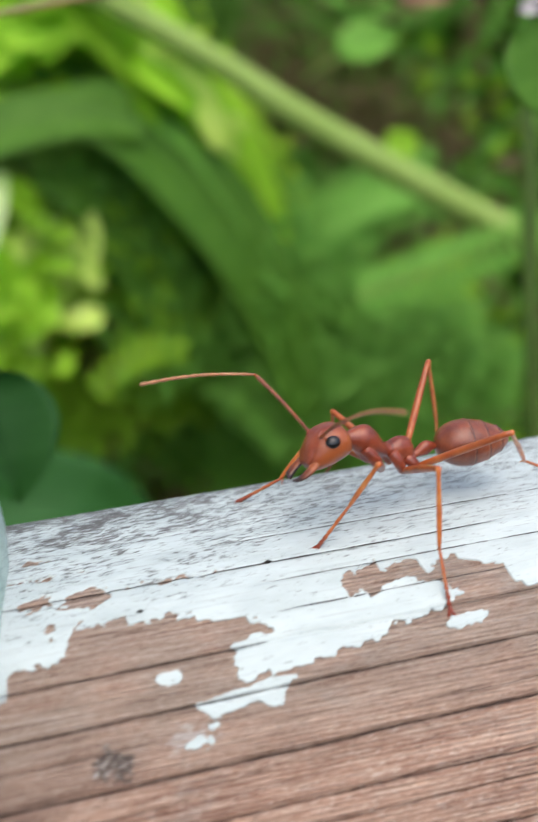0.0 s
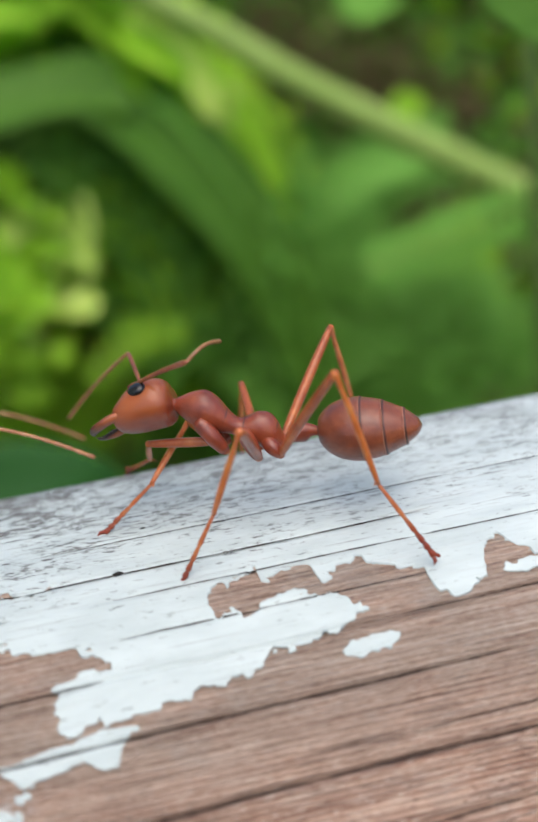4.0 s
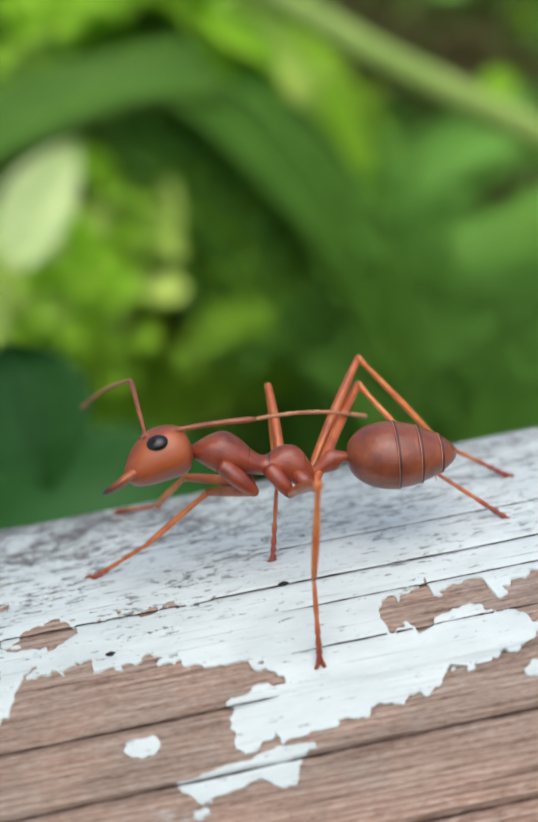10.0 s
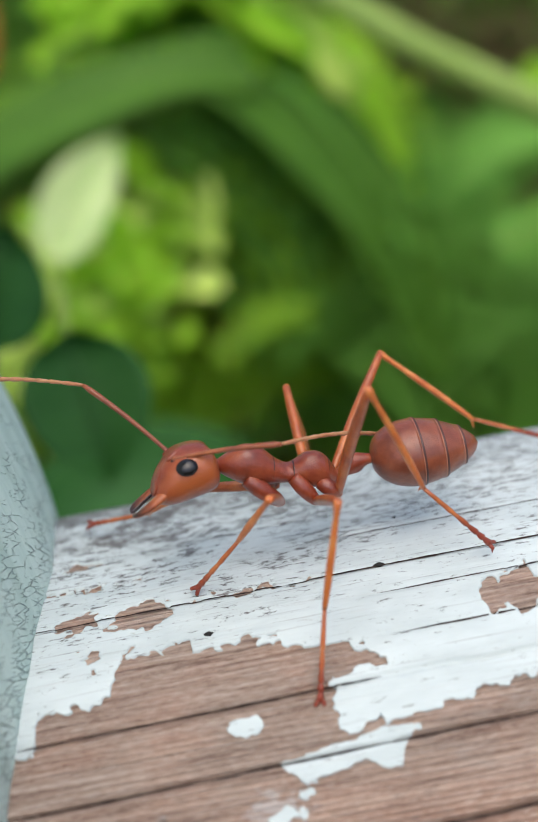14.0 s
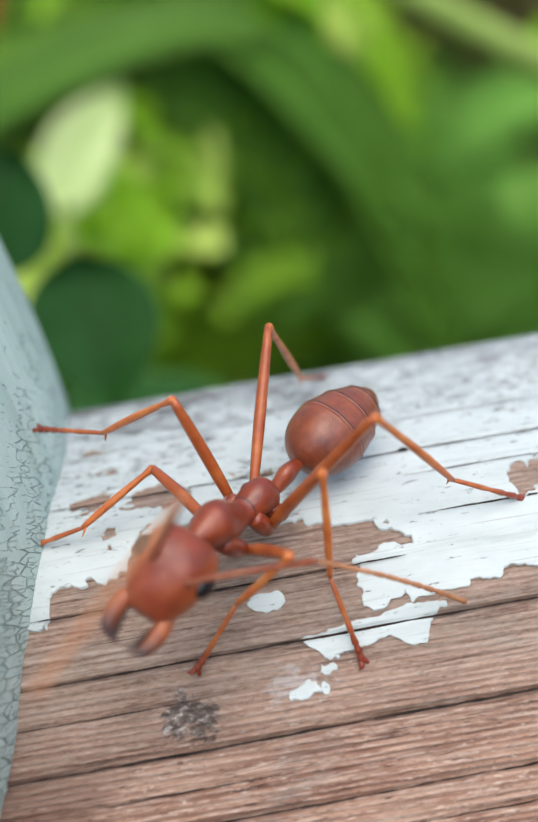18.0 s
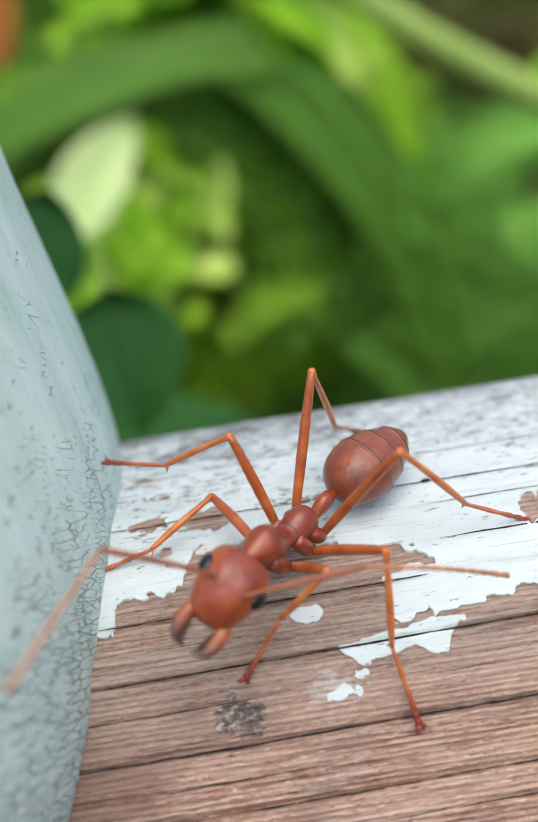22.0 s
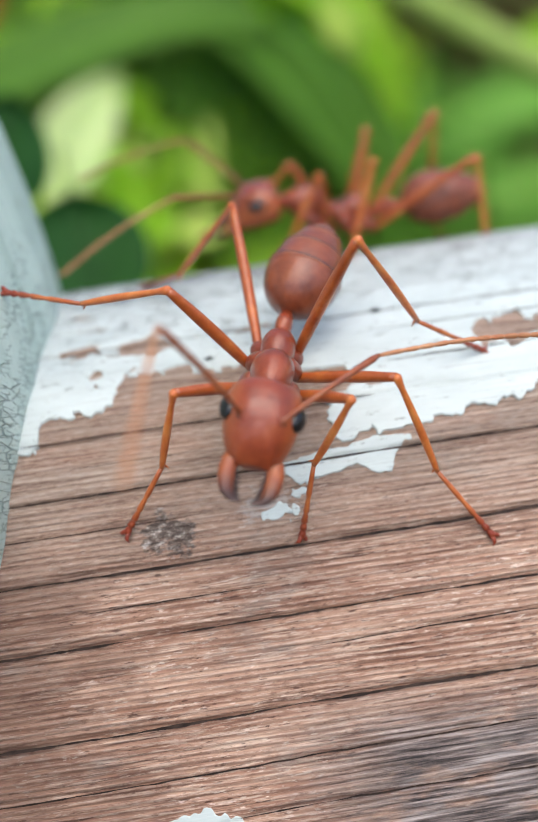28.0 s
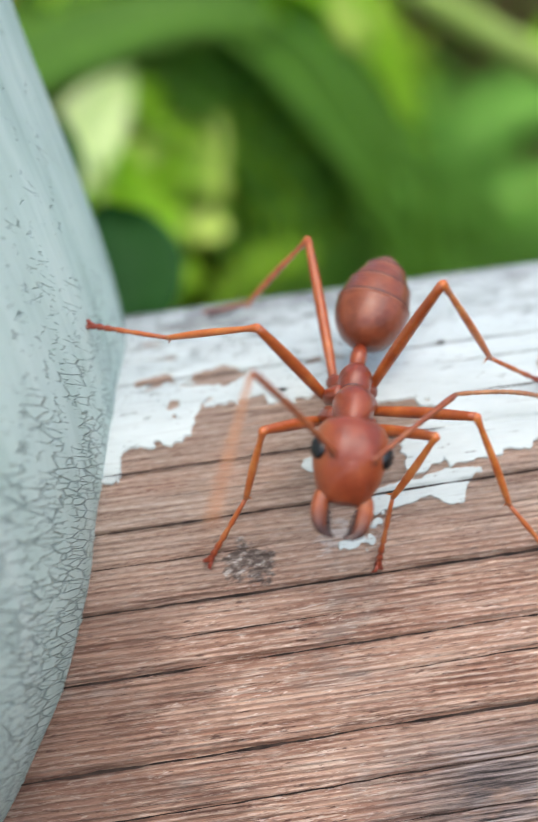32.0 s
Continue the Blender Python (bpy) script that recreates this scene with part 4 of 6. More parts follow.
def leg_chain(hip, foot, kind, swivel, up=Vector((0, 0, 1))):
    """Knee, ankle and foot of a leg from its hip to a foothold, in one space."""
    f, t, r = BONES[kind]
    low = math.sqrt(t * t + r * r + 2 * t * r * math.cos(ANKLE))
    way = foot - hip
    d = min(max(way.length, abs(f - low) + 0.05), (f + low) * 0.998)
    a = way.normalized()
    ca = (f * f + d * d - low * low) / (2 * f * d)
    sa = math.sqrt(max(0.0, 1 - ca * ca))
    u = (up - a * a.dot(up)).normalized()
    w = a.cross(u)
    knee = hip + f * (ca * a + sa * (math.cos(swivel) * u + math.sin(swivel) * w))
    end = hip + d * a
    q = (end - knee).normalized()
    n = (hip - knee) - q * q.dot(hip - knee)
    n = n.normalized() if n.length > 1e-6 else -u
    ct = (t * t + low * low - r * r) / (2 * t * low)
    ankle = knee + t * (ct * q + math.sqrt(max(0.0, 1 - ct * ct)) * n)
    return knee, ankle, end


def ray_dir(az, el):
    return Vector((math.cos(el) * math.cos(az), math.cos(el) * math.sin(az), math.sin(el)))


def joint_poses(head, gaster, feelers, feet, swivels):
    """Poses of all moving parts in the ant's space; feet are footholds in that space."""
    out = {}
    m = turn3(*head).to_4x4()
    m.translation = Vector(NECK) * MM
    out["head"] = m
    m = turn3(gaster[0], gaster[1], 0).to_4x4()
    m.translation = Vector(WAIST) * MM
    out["gaster"] = m
    for s, g, (a, b, c, e) in (("L", 1, feelers[0]), ("R", -1, feelers[1])):
        base = Vector((FEELER_AT[0], g * FEELER_AT[1], FEELER_AT[2]))
        d1, d2 = ray_dir(a, b), ray_dir(c, e)
        out[s + "scape"] = along(base, d1, (0, 0, 1))
        out[s + "whip"] = along(base + d1 * SCAPE, d2, (0, 0, 1))
    for leg, foot, sw in zip(LEGS, feet, swivels):
        hip = Vector(HIP[leg[1]])
        if leg[0] == "R":
            hip.y = -hip.y
        knee, ankle, end = leg_chain(hip, foot, leg[1], sw)
        up = (knee - (hip + end) * 0.5).normalized()
        out["femur" + leg] = along(hip, knee - hip, up)
        out["tibia" + leg] = along(knee, ankle - knee, up)
        out["tarsus" + leg] = along(ankle, end - ankle, up)
    return out


main_ant = make_ant("red-brown weaver ant standing on the peeling white beam", "ants on the beam")
focus = new("focus_point")
cam.data.dof.focus_object = focus


# ---- plants behind the beam ----
def leaf_shape(length, width, n=10, k=6, cup=0.16, sag=0.12, point=1.0):
    """A leaf with a folded midrib and a wavy edge, along x, with a thin body."""
    top, f = [], []
    for i in range(n + 1):
        u = i / n
        w = width / 2 * (math.sin(math.pi * u**0.8) ** 0.75 if 0 < u < 1 else 0.0) + 0.01 * width
        for j in range(-k, k + 1):
            v = j / k
            z = cup * width * abs(v) ** 1.4 - sag * length * (u - 0.4) ** 2 + 0.02 * width * math.sin(9 * u + 3 * v) * abs(v)
            top.append((length * (u - 0.5), w * v, z))
    m = 2 * k + 1
    low = [(x, y, z - 0.02 * width) for x, y, z in top]
    f = grid_faces(n + 1, m)
    c = len(top)
    f += [tuple(i + c for i in q)[::-1] for q in grid_faces(n + 1, m)]
    for i in range(n):
        a, b = i * m, i * m + m - 1
        f += [(a, a + m, a + m + c, a + c), (b, b + c, b + m + c, b + m)]
    return top + low, f


def backdrop_leaf(label, material, at, direction, length, width):
    """A leaf with its stalk; its face is turned to the beam and up."""
    x = Vector(direction).normalized()
    face = Vector((random.uniform(-0.3, 0.3), -0.7, 0.75 + random.uniform(-0.2, 0.2)))
    y = face.cross(x).normalized()
    z = x.cross(y)
    m = Matrix((x, y, z)).transposed().to_4x4()
    m.translation = Vector(at) * MM
    leaf = new("leaf")
    tagged(leaf, label, "leaf", "leaves behind the beam")
    leaf.matrix_basis = m
    place("blade", mesh_of("blade", *leaf_shape(length, width), material), leaf)
    place("midrib", mesh_of("midrib", *tube([(length * (u - 0.5), 0, -0.12 * length * (u - 0.4) ** 2 + 0.02 * width) for u in np.linspace(0, 0.97, 8)], [0.02 * width * (1.1 - u) for u in np.linspace(0, 0.97, 8)], 6), material), leaf)
    place("stalk", mesh_of("stalk", *tube([(-length * 0.5, 0, -0.1 * length), (-length * 0.7, 0.05 * length, -0.2 * length), (-length * 0.95, 0.1 * length, -0.45 * length)], [0.035 * width, 0.03 * width, 0.03 * width], 6), STEM), leaf)
    return leaf


def leaflets(centres, small, large, rng, spread=0.5):
    """Many small folded leaflets, each with a ridge and an underside."""
    n = len(centres)
    base = np.array(((-0.5, 0, 0), (0.5, 0, 0), (-0.05, 0.21, 0.05), (-0.05, -0.21, 0.05), (-0.05, 0, 0.0), (-0.05, 0, -0.03)))
    size = rng.uniform(small, large, n)
    a, b, c = rng.normal(0, spread, n), rng.normal(0, spread, n), rng.normal(0, 0.6, n)
    rot = np.zeros((n, 3, 3))
    ca, sa, cb, sb, cc, sc = np.cos(a), np.sin(a), np.cos(b), np.sin(b), np.cos(c), np.sin(c)
    rot[:, 0] = np.stack((cc * cb, cc * sb * sa - sc * ca, cc * sb * ca + sc * sa), -1)
    rot[:, 1] = np.stack((sc * cb, sc * sb * sa + cc * ca, sc * sb * ca - cc * sa), -1)
    rot[:, 2] = np.stack((-sb, cb * sa, cb * ca), -1)
    v = np.einsum("nij,kj->nki", rot, base) * size[:, None, None] + centres[:, None, :]
    tri = np.array(((0, 4, 2), (4, 1, 2), (0, 3, 4), (4, 3, 1), (0, 2, 5), (2, 1, 5), (0, 5, 3), (5, 1, 3)))
    f = (np.arange(n)[:, None, None] * 6 + tri[None]).reshape(-1, 3)
    return v.reshape(-1, 3), f.tolist()


def leaf_spray(label, material, at, reach, size, count, seed):
    """A loose spray of small leaves on one twig."""
    rng = random.Random(seed)
    spray = new("leaf_spray")
    tagged(spray, label, "leaves", "leaf sprays behind the beam")
    spray.location = Vector(at) * MM
    one = mesh_of("leaflet", *leaf_shape(size, 0.72 * size, 8, 4, 0.14, 0.1), material)
    place("twig", mesh_of("twig", *tube([(-reach[0], 2, -reach[1] - 4), (0, 1.5, -1), (0.6 * reach[0], 1, 0.7 * reach[1])], [0.5, 0.4, 0.25], 6), STEM), spray)
    for i in range(count):
        q = Vector((rng.gauss(0, 0.5) * reach[0], rng.uniform(-3, 3), rng.gauss(0, 0.5) * reach[1]))
        way = Vector((rng.uniform(-1, 1), rng.uniform(-0.3, 0.3), rng.uniform(-1, 1)))
        up = Vector((rng.uniform(-0.4, 0.4), -0.75, 0.66 + rng.uniform(-0.3, 0.3)))
        place("leaflet", one, spray, m=along(q, way, up) @ Matrix.Scale(rng.uniform(0.6, 1.2), 4))
    return spray


def strap_leaf(label, material, points, width, sides):
    """A long arching blade with a folded midrib and leaflets along its sides, its face turned to the beam."""
    face = Vector((0.05, -0.75, 0.66)).normalized()
    n, k = 30, 4
    line = [np.array(q[:3]) for q in dense([(*q, 0, 0) for q in points], n)]
    mid = line[n // 2]
    top, ridge = [], []
    for i, q in enumerate(line):
        d = line[min(i + 1, n - 1)] - line[max(i - 1, 0)]
        side = np.array(Vector(d).cross(face).normalized())
        w = width / 2 * (0.08 + 0.92 * math.sin(math.pi * (0.06 + 0.9 * i / (n - 1))) ** 0.6)
        ridge.append(q - mid)
        for j in range(-k, k + 1):
            v = j / k
            lift = width * (0.12 * abs(v) ** 1.3 + 0.02 * math.sin(0.7 * i + 2 * v) * abs(v))
            top.append(q - mid + side * w * v + np.array(face) * lift)
    m = 2 * k + 1
    low = [q - np.array(face) * 0.02 * width for q in top]
    c = len(top)
    f = grid_faces(n, m) + [tuple(i + c for i in q)[::-1] for q in grid_faces(n, m)]
    for i in range(n - 1):
        a, b = i * m, i * m + m - 1
        f += [(a, a + m, a + m + c, a + c), (b, b + c, b + m + c, b + m)]
    leaf = new("arching_leaf")
    tagged(leaf, label, "leaf", "long leaves behind the beam")
    leaf.location = Vector(mid) * MM
    place("blade", mesh_of("blade", top + low, f, material), leaf)
    place("midrib", mesh_of("midrib", *tube(ridge, [0.03 * width * (1.1 - i / n) for i in range(n)], 6), material), leaf)
    rng = random.Random(len(label) + int(abs(points[0][0]) * 10))
    size = 0.55 * width + 2.5
    leaflet = mesh_of("leaflet", *leaf_shape(1.7 * size, 0.75 * size, 8, 3, 0.15, 0.12), material)
    for i in range(int(sides)):
        u = rng.uniform(0.03, 0.97) * (n - 1)
        q = ridge[int(u)]
        d = Vector(line[min(int(u) + 1, n - 1)] - line[max(int(u) - 1, 0)]).normalized()
        side = d.cross(face).normalized()
        off = rng.choice((-1, 1)) * width * rng.uniform(0.3, 0.72)
        way = d + side * rng.uniform(-0.6, 0.6)
        up = face + side * rng.uniform(-0.4, 0.4) + d * rng.uniform(-0.4, 0.4)
        place("leaflet", leaflet, leaf, m=along(Vector(q) + side * off + face * rng.uniform(-4, 3), way, up) @ Matrix.Scale(rng.uniform(0.6, 1.15), 4))
    return leaf


def tuft(label, material, points, width, seed, fill=3.6):
    """Many narrow leaves that run along one arching line, thinning out to its edges."""
    rng = np.random.default_rng(seed)
    face = np.array(Vector((0.05, -0.9, 0.42)).normalized())
    line = np.array([q[:3] for q in dense([(*q, 0, 0) for q in points], 40)])
    mid = line[20]
    length = float(np.linalg.norm(np.diff(line, axis=0), axis=1).sum())
    n = int(fill * length * width) + 60
    u = rng.uniform(0, 39, n)
    way = np.gradient(line, axis=0)
    way /= np.linalg.norm(way, axis=1)[:, None]
    q = np.stack([np.interp(u, np.arange(40), line[:, c]) for c in range(3)], -1)
    d = np.stack([np.interp(u, np.arange(40), way[:, c]) for c in range(3)], -1)
    side = np.cross(d, face)
    side /= np.linalg.norm(side, axis=1)[:, None]
    q = q - mid + side * rng.normal(0, 0.32 * width, n)[:, None] + face * rng.normal(0, 2.5, n)[:, None]
    swing = rng.normal(0, 0.3, n)[:, None]
    x = d * np.cos(swing) + side * np.sin(swing)
    y = np.cross(np.array((0.05, -0.62, 0.78)) + rng.normal(0, 0.2, (n, 3)), x)
    y /= np.linalg.norm(y, axis=1)[:, None]
    z = np.cross(x, y)
    size = rng.uniform(1.8, 4.4, n)
    base = np.array(((-0.5, 0, 0), (0.5, 0, 0), (-0.05, 0.15, 0.06), (-0.05, -0.15, 0.06)))
    v = (base[None, :, 0, None] * x[:, None] + base[None, :, 1, None] * y[:, None] + base[None, :, 2, None] * z[:, None]) * size[:, None, None] + q[:, None]
    tri = np.array(((0, 1, 2), (0, 3, 1), (0, 2, 3), (1, 3, 2)))
    f = (np.arange(n)[:, None, None] * 4 + tri[None]).reshape(-1, 3)
    clump = new("leaf_tuft")
    tagged(clump, label, "leaves", "tufts of leaves behind the beam")
    clump.location = Vector(mid) * MM
    tagged(place("foliage", mesh_of("foliage", v.reshape(-1, 3), f.tolist(), material, False), clump), kind="stuff")
    place("stalk", mesh_of("stalk", *tube(line[::3] - mid - face * 2.5, [0.4] * len(line[::3]), 6), STEM), clump)
    return clump


def frond(label, material, points, reach, count):
    """A fern frond: a stalk with leaflets in two rows."""
    face = Vector((0.05, -0.9, 0.42)).normalized()
    line = [Vector(q[:3]) for q in dense([(*q, 0, 0) for q in points], count)]
    mid = line[count // 2]
    fern = new("fern_frond")
    tagged(fern, label, "fern", "fern fronds behind the beam")
    fern.location = mid * MM
    place("stalk", mesh_of("stalk", *tube([q - mid for q in line], [0.045 * reach * (1.1 - i / count) for i in range(count)], 8), STEM), fern)
    leaflet = mesh_of("leaflet", *leaf_shape(reach, 0.34 * reach, 7, 2, 0.2, 0.1), material)
    for i, q in enumerate(line):
        d = (line[min(i + 1, count - 1)] - line[max(i - 1, 0)]).normalized()
        side = d.cross(face).normalized()
        for g in (-1, 1):
            way = (side * g + d * 0.55 + Vector((0, 0, -0.25))).normalized()
            size = 0.55 + 0.45 * math.sin(math.pi * (0.2 + 0.75 * i / count))
            m = along(q - mid + way * 0.5 * reach * size, way, face + side * g * random.uniform(-0.3, 0.3))
            place("leaflet", leaflet, fern, m=m @ Matrix.Scale(size, 4))
    return fern


# the light along this arch is put into the lime colours
tuft("narrow arching lime-green leaves, light put into their colour", LIME, [(1.2, 146.2, 30.3), (11.9, 146.2, 15.8), (21.6, 146.2, 2.0), (28.7, 146.2, -11.4), (34.0, 146.2, -28.4)], 11.4, 1)
tuft("lime-green leaves brightened in colour for sunlight", SUN_TINT, [(6.4, 144.0, 26.4), (14.3, 144.0, 16.2), (21.8, 144.0, 5.4), (26.0, 144.0, -4.6)], 5.4, 2)
tuft("narrow fresh green leaves in soft light", FRESH, [(-4.7, 142.9, 25.7), (5.2, 142.9, 14.2), (14.3, 142.9, 4.1), (22.0, 142.9, -7.3), (27.9, 142.9, -22.0), (31.7, 142.9, -34.2)], 10.8, 3)
# shade of the dark arch is painted by its leaf colour
tuft("narrow arching dark green leaves, shade put into their colour", DARK, [(-60.4, 139.6, -18.0), (-43.5, 139.6, -8.2), (-27.0, 139.6, -1.3), (-12.2, 139.6, 2.8), (-0.0, 139.6, 3.4), (9.8, 139.6, -0.9)], 12.3, 4)
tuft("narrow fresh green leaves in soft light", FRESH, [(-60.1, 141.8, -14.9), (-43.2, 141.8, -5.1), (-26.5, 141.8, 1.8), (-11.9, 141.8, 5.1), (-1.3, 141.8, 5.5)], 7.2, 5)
tuft("narrow arching dark green leaves, shade put into their colour", DARK, [(-6.1, 140.7, 3.9), (5.0, 140.7, 2.2), (16.0, 140.7, -8.0), (25.6, 140.7, -22.1), (31.8, 140.7, -38.6), (35.4, 140.7, -58.1)], 18.6, 6)
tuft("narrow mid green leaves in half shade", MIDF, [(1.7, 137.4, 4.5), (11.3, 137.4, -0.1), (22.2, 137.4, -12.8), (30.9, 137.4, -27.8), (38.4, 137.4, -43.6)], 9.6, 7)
tuft("narrow arching dark green leaves, shade put into their colour", DARK, [(-3.8, 152.8, -10.2), (10.3, 152.8, -20.1), (20.4, 152.8, -37.0), (26.8, 152.8, -57.9)], 19.0, 8)
tuft("narrow arching dark green leaves, shade put into their colour", DARK, [(-2.2, 156.1, -25.7), (8.1, 156.1, -39.1), (16.6, 156.1, -57.4), (19.4, 156.1, -72.4)], 17.5, 9)
tuft("narrow mid green leaves in half shade", MIDF, [(2.4, 153.9, -34.3), (13.3, 153.9, -45.8), (24.2, 153.9, -65.0), (27.5, 153.9, -77.7)], 14.4, 10)
tuft("narrow mid green leaves in half shade", MIDF, [(40.5, 158.3, -37.5), (50.5, 158.3, -52.6), (59.9, 158.3, -73.3), (65.4, 158.3, -92.4)], 22.6, 11)
tuft("narrow mid green leaves in half shade", MIDF, [(14.1, 155.0, -40.9), (27.4, 155.0, -56.6), (39.1, 155.0, -78.0)], 19.2, 12)
tuft("narrow mid green leaves in half shade", MIDF, [(27.8, 163.8, -25.9), (44.0, 163.8, -39.5), (63.7, 163.8, -51.8), (82.0, 163.8, -59.7)], 17.2, 13)
tuft("narrow mid green leaves in half shade", MIDF, [(34.8, 159.4, -31.4), (45.8, 159.4, -24.8), (56.5, 159.4, -20.4), (71.1, 159.4, -18.6)], 10.9, 14)
tuft("narrow mid green leaves in half shade", MIDF, [(40.7, 156.1, -26.5), (47.1, 156.1, -23.4), (53.3, 156.1, -20.4)], 5.8, 15)
tuft("narrow fresh green leaves in soft light", FRESH, [(49.1, 157.2, -49.7), (61.5, 157.2, -40.7), (76.5, 157.2, -37.7)], 12.7, 16)
tuft("olive green leaves low in the half shade", FRESH, [(-20.3, 148.4, -57.9), (-4.2, 148.4, -48.6), (10.6, 148.4, -44.6), (22.7, 148.4, -46.7)], 15.7, 17)
tuft("brown leaves with shade painted into their colour", BROWN_SHADE, [(-7.2, 149.5, -41.9), (1.6, 149.5, -37.2), (10.6, 149.5, -30.3)], 12.1, 18)
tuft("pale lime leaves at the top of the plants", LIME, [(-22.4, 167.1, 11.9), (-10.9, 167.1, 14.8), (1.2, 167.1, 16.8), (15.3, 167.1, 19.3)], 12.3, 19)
tuft("pale leaves at the top of the plants, sunlight in their colour", SUN_TINT, [(-12.9, 164.9, 14.2), (-5.9, 164.9, 15.4), (2.1, 164.9, 16.6)], 6.2, 20)
tuft("narrow arching dark green leaves, shade put into their colour", DARK, [(-31.4, 178.1, 34.1), (-30.3, 178.1, 17.5), (-27.8, 178.1, 1.3), (-25.2, 178.1, -11.5)], 24.0, 21)
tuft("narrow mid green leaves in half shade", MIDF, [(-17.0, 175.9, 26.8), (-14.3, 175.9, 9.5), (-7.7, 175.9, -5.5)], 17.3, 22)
# dark gaps between the plants, filled with leaves in a shade-brown colour
tuft("brown leaves with shade painted into their colour", BROWN_SHADE, [(-13.3, 173.7, -24.6), (-5.6, 173.7, -18.2), (3.1, 173.7, -11.1), (8.2, 173.7, -5.6)], 16.0, 23)
tuft("brown leaves with shade painted into their colour", BROWN_SHADE, [(34.7, 181.4, 10.3), (50.6, 181.4, 3.0), (66.9, 181.4, -6.6), (83.8, 181.4, -17.7)], 18.8, 24)
tuft("brown leaves with shade painted into their colour", BROWN_SHADE, [(50.5, 178.1, -38.1), (62.3, 178.1, -34.2), (76.5, 178.1, -34.1)], 16.4, 25)
tuft("narrow arching dark green leaves, shade put into their colour", DARK, [(26.0, 184.7, 23.2), (42.3, 184.7, 13.2), (60.5, 184.7, 4.6), (81.8, 184.7, -8.9)], 16.9, 26)
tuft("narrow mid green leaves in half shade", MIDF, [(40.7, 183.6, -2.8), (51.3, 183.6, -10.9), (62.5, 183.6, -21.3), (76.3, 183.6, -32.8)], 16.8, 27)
tuft("narrow arching dark green leaves, shade put into their colour", DARK, [(24.3, 169.3, -7.7), (34.0, 169.3, -18.3), (39.6, 169.3, -28.9)], 12.5, 28)
# sunlight painted as leaves in a brightened lime
tuft("lime-green leaves with sunlight painted into their colour", SUN_TINT, [(-28.7, 147.3, -39.6), (-20.5, 147.3, -32.8), (-13.0, 147.3, -24.0), (-9.8, 147.3, -16.8)], 13.9, 29)
tuft("lime-green leaves with sunlight painted into their colour", SUN_TINT, [(-30.3, 144.0, -34.1), (-21.7, 144.0, -34.5), (-13.0, 144.0, -35.0)], 8.1, 30)
tuft("narrow arching lime-green leaves, light put into their colour", LIME, [(-31.1, 150.6, -49.0), (-20.1, 150.6, -40.1), (-11.4, 150.6, -31.1), (-6.0, 150.6, -23.0)], 16.9, 31)
tuft("lime-green leaves with sunlight painted into their colour", SUN_TINT, [(-52.8, 145.1, -43.0), (-41.9, 145.1, -34.5), (-32.4, 145.1, -26.0)], 15.5, 32)
tuft("narrow arching lime-green leaves, light put into their colour", LIME, [(-65.2, 148.4, -48.7), (-52.3, 148.4, -38.0), (-41.3, 148.4, -25.5)], 16.7, 33)
strap_leaf("long lime-green blade arching in the light", LIME, [(2.3, 131.0, 28.6), (11.3, 131.0, 16.2), (19.6, 131.0, 4.6), (25.9, 131.0, -7.5), (30.8, 131.0, -21.9)], 10.0, 7)
strap_leaf("bright lime-green blade catching the light", SUN_TINT, [(6.2, 127.0, 25.1), (13.1, 127.0, 15.2), (19.2, 127.0, 6.3), (22.3, 127.0, -1.8)], 3.6, 7)
strap_leaf("fresh green blade arching in soft light", FRESH, [(-4.2, 130.0, 26.0), (4.1, 130.0, 15.8), (12.9, 130.0, 4.8), (19.1, 130.0, -5.6), (23.8, 130.0, -18.8)], 5.8, 7)
# shade on the next two blades is put into their green
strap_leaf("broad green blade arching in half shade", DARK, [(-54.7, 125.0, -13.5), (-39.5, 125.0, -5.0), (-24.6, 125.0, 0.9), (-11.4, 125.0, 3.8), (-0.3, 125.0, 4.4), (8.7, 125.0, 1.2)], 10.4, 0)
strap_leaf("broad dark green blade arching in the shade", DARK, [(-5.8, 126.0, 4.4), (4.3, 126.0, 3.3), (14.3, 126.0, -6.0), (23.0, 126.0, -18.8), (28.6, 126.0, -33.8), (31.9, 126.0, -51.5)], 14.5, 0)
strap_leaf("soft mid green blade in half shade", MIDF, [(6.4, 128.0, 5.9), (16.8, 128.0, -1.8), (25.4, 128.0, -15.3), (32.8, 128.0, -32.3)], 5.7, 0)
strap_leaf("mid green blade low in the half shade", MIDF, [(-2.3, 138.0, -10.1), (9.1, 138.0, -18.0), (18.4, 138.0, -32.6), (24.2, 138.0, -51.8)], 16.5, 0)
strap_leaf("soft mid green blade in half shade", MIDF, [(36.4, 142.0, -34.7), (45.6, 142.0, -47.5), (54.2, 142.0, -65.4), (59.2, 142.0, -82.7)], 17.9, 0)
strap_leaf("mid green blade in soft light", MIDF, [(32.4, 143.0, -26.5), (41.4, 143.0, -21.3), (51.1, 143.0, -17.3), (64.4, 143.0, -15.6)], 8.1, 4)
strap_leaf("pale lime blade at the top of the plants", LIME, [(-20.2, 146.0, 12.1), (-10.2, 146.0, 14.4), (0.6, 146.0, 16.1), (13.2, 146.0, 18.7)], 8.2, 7)
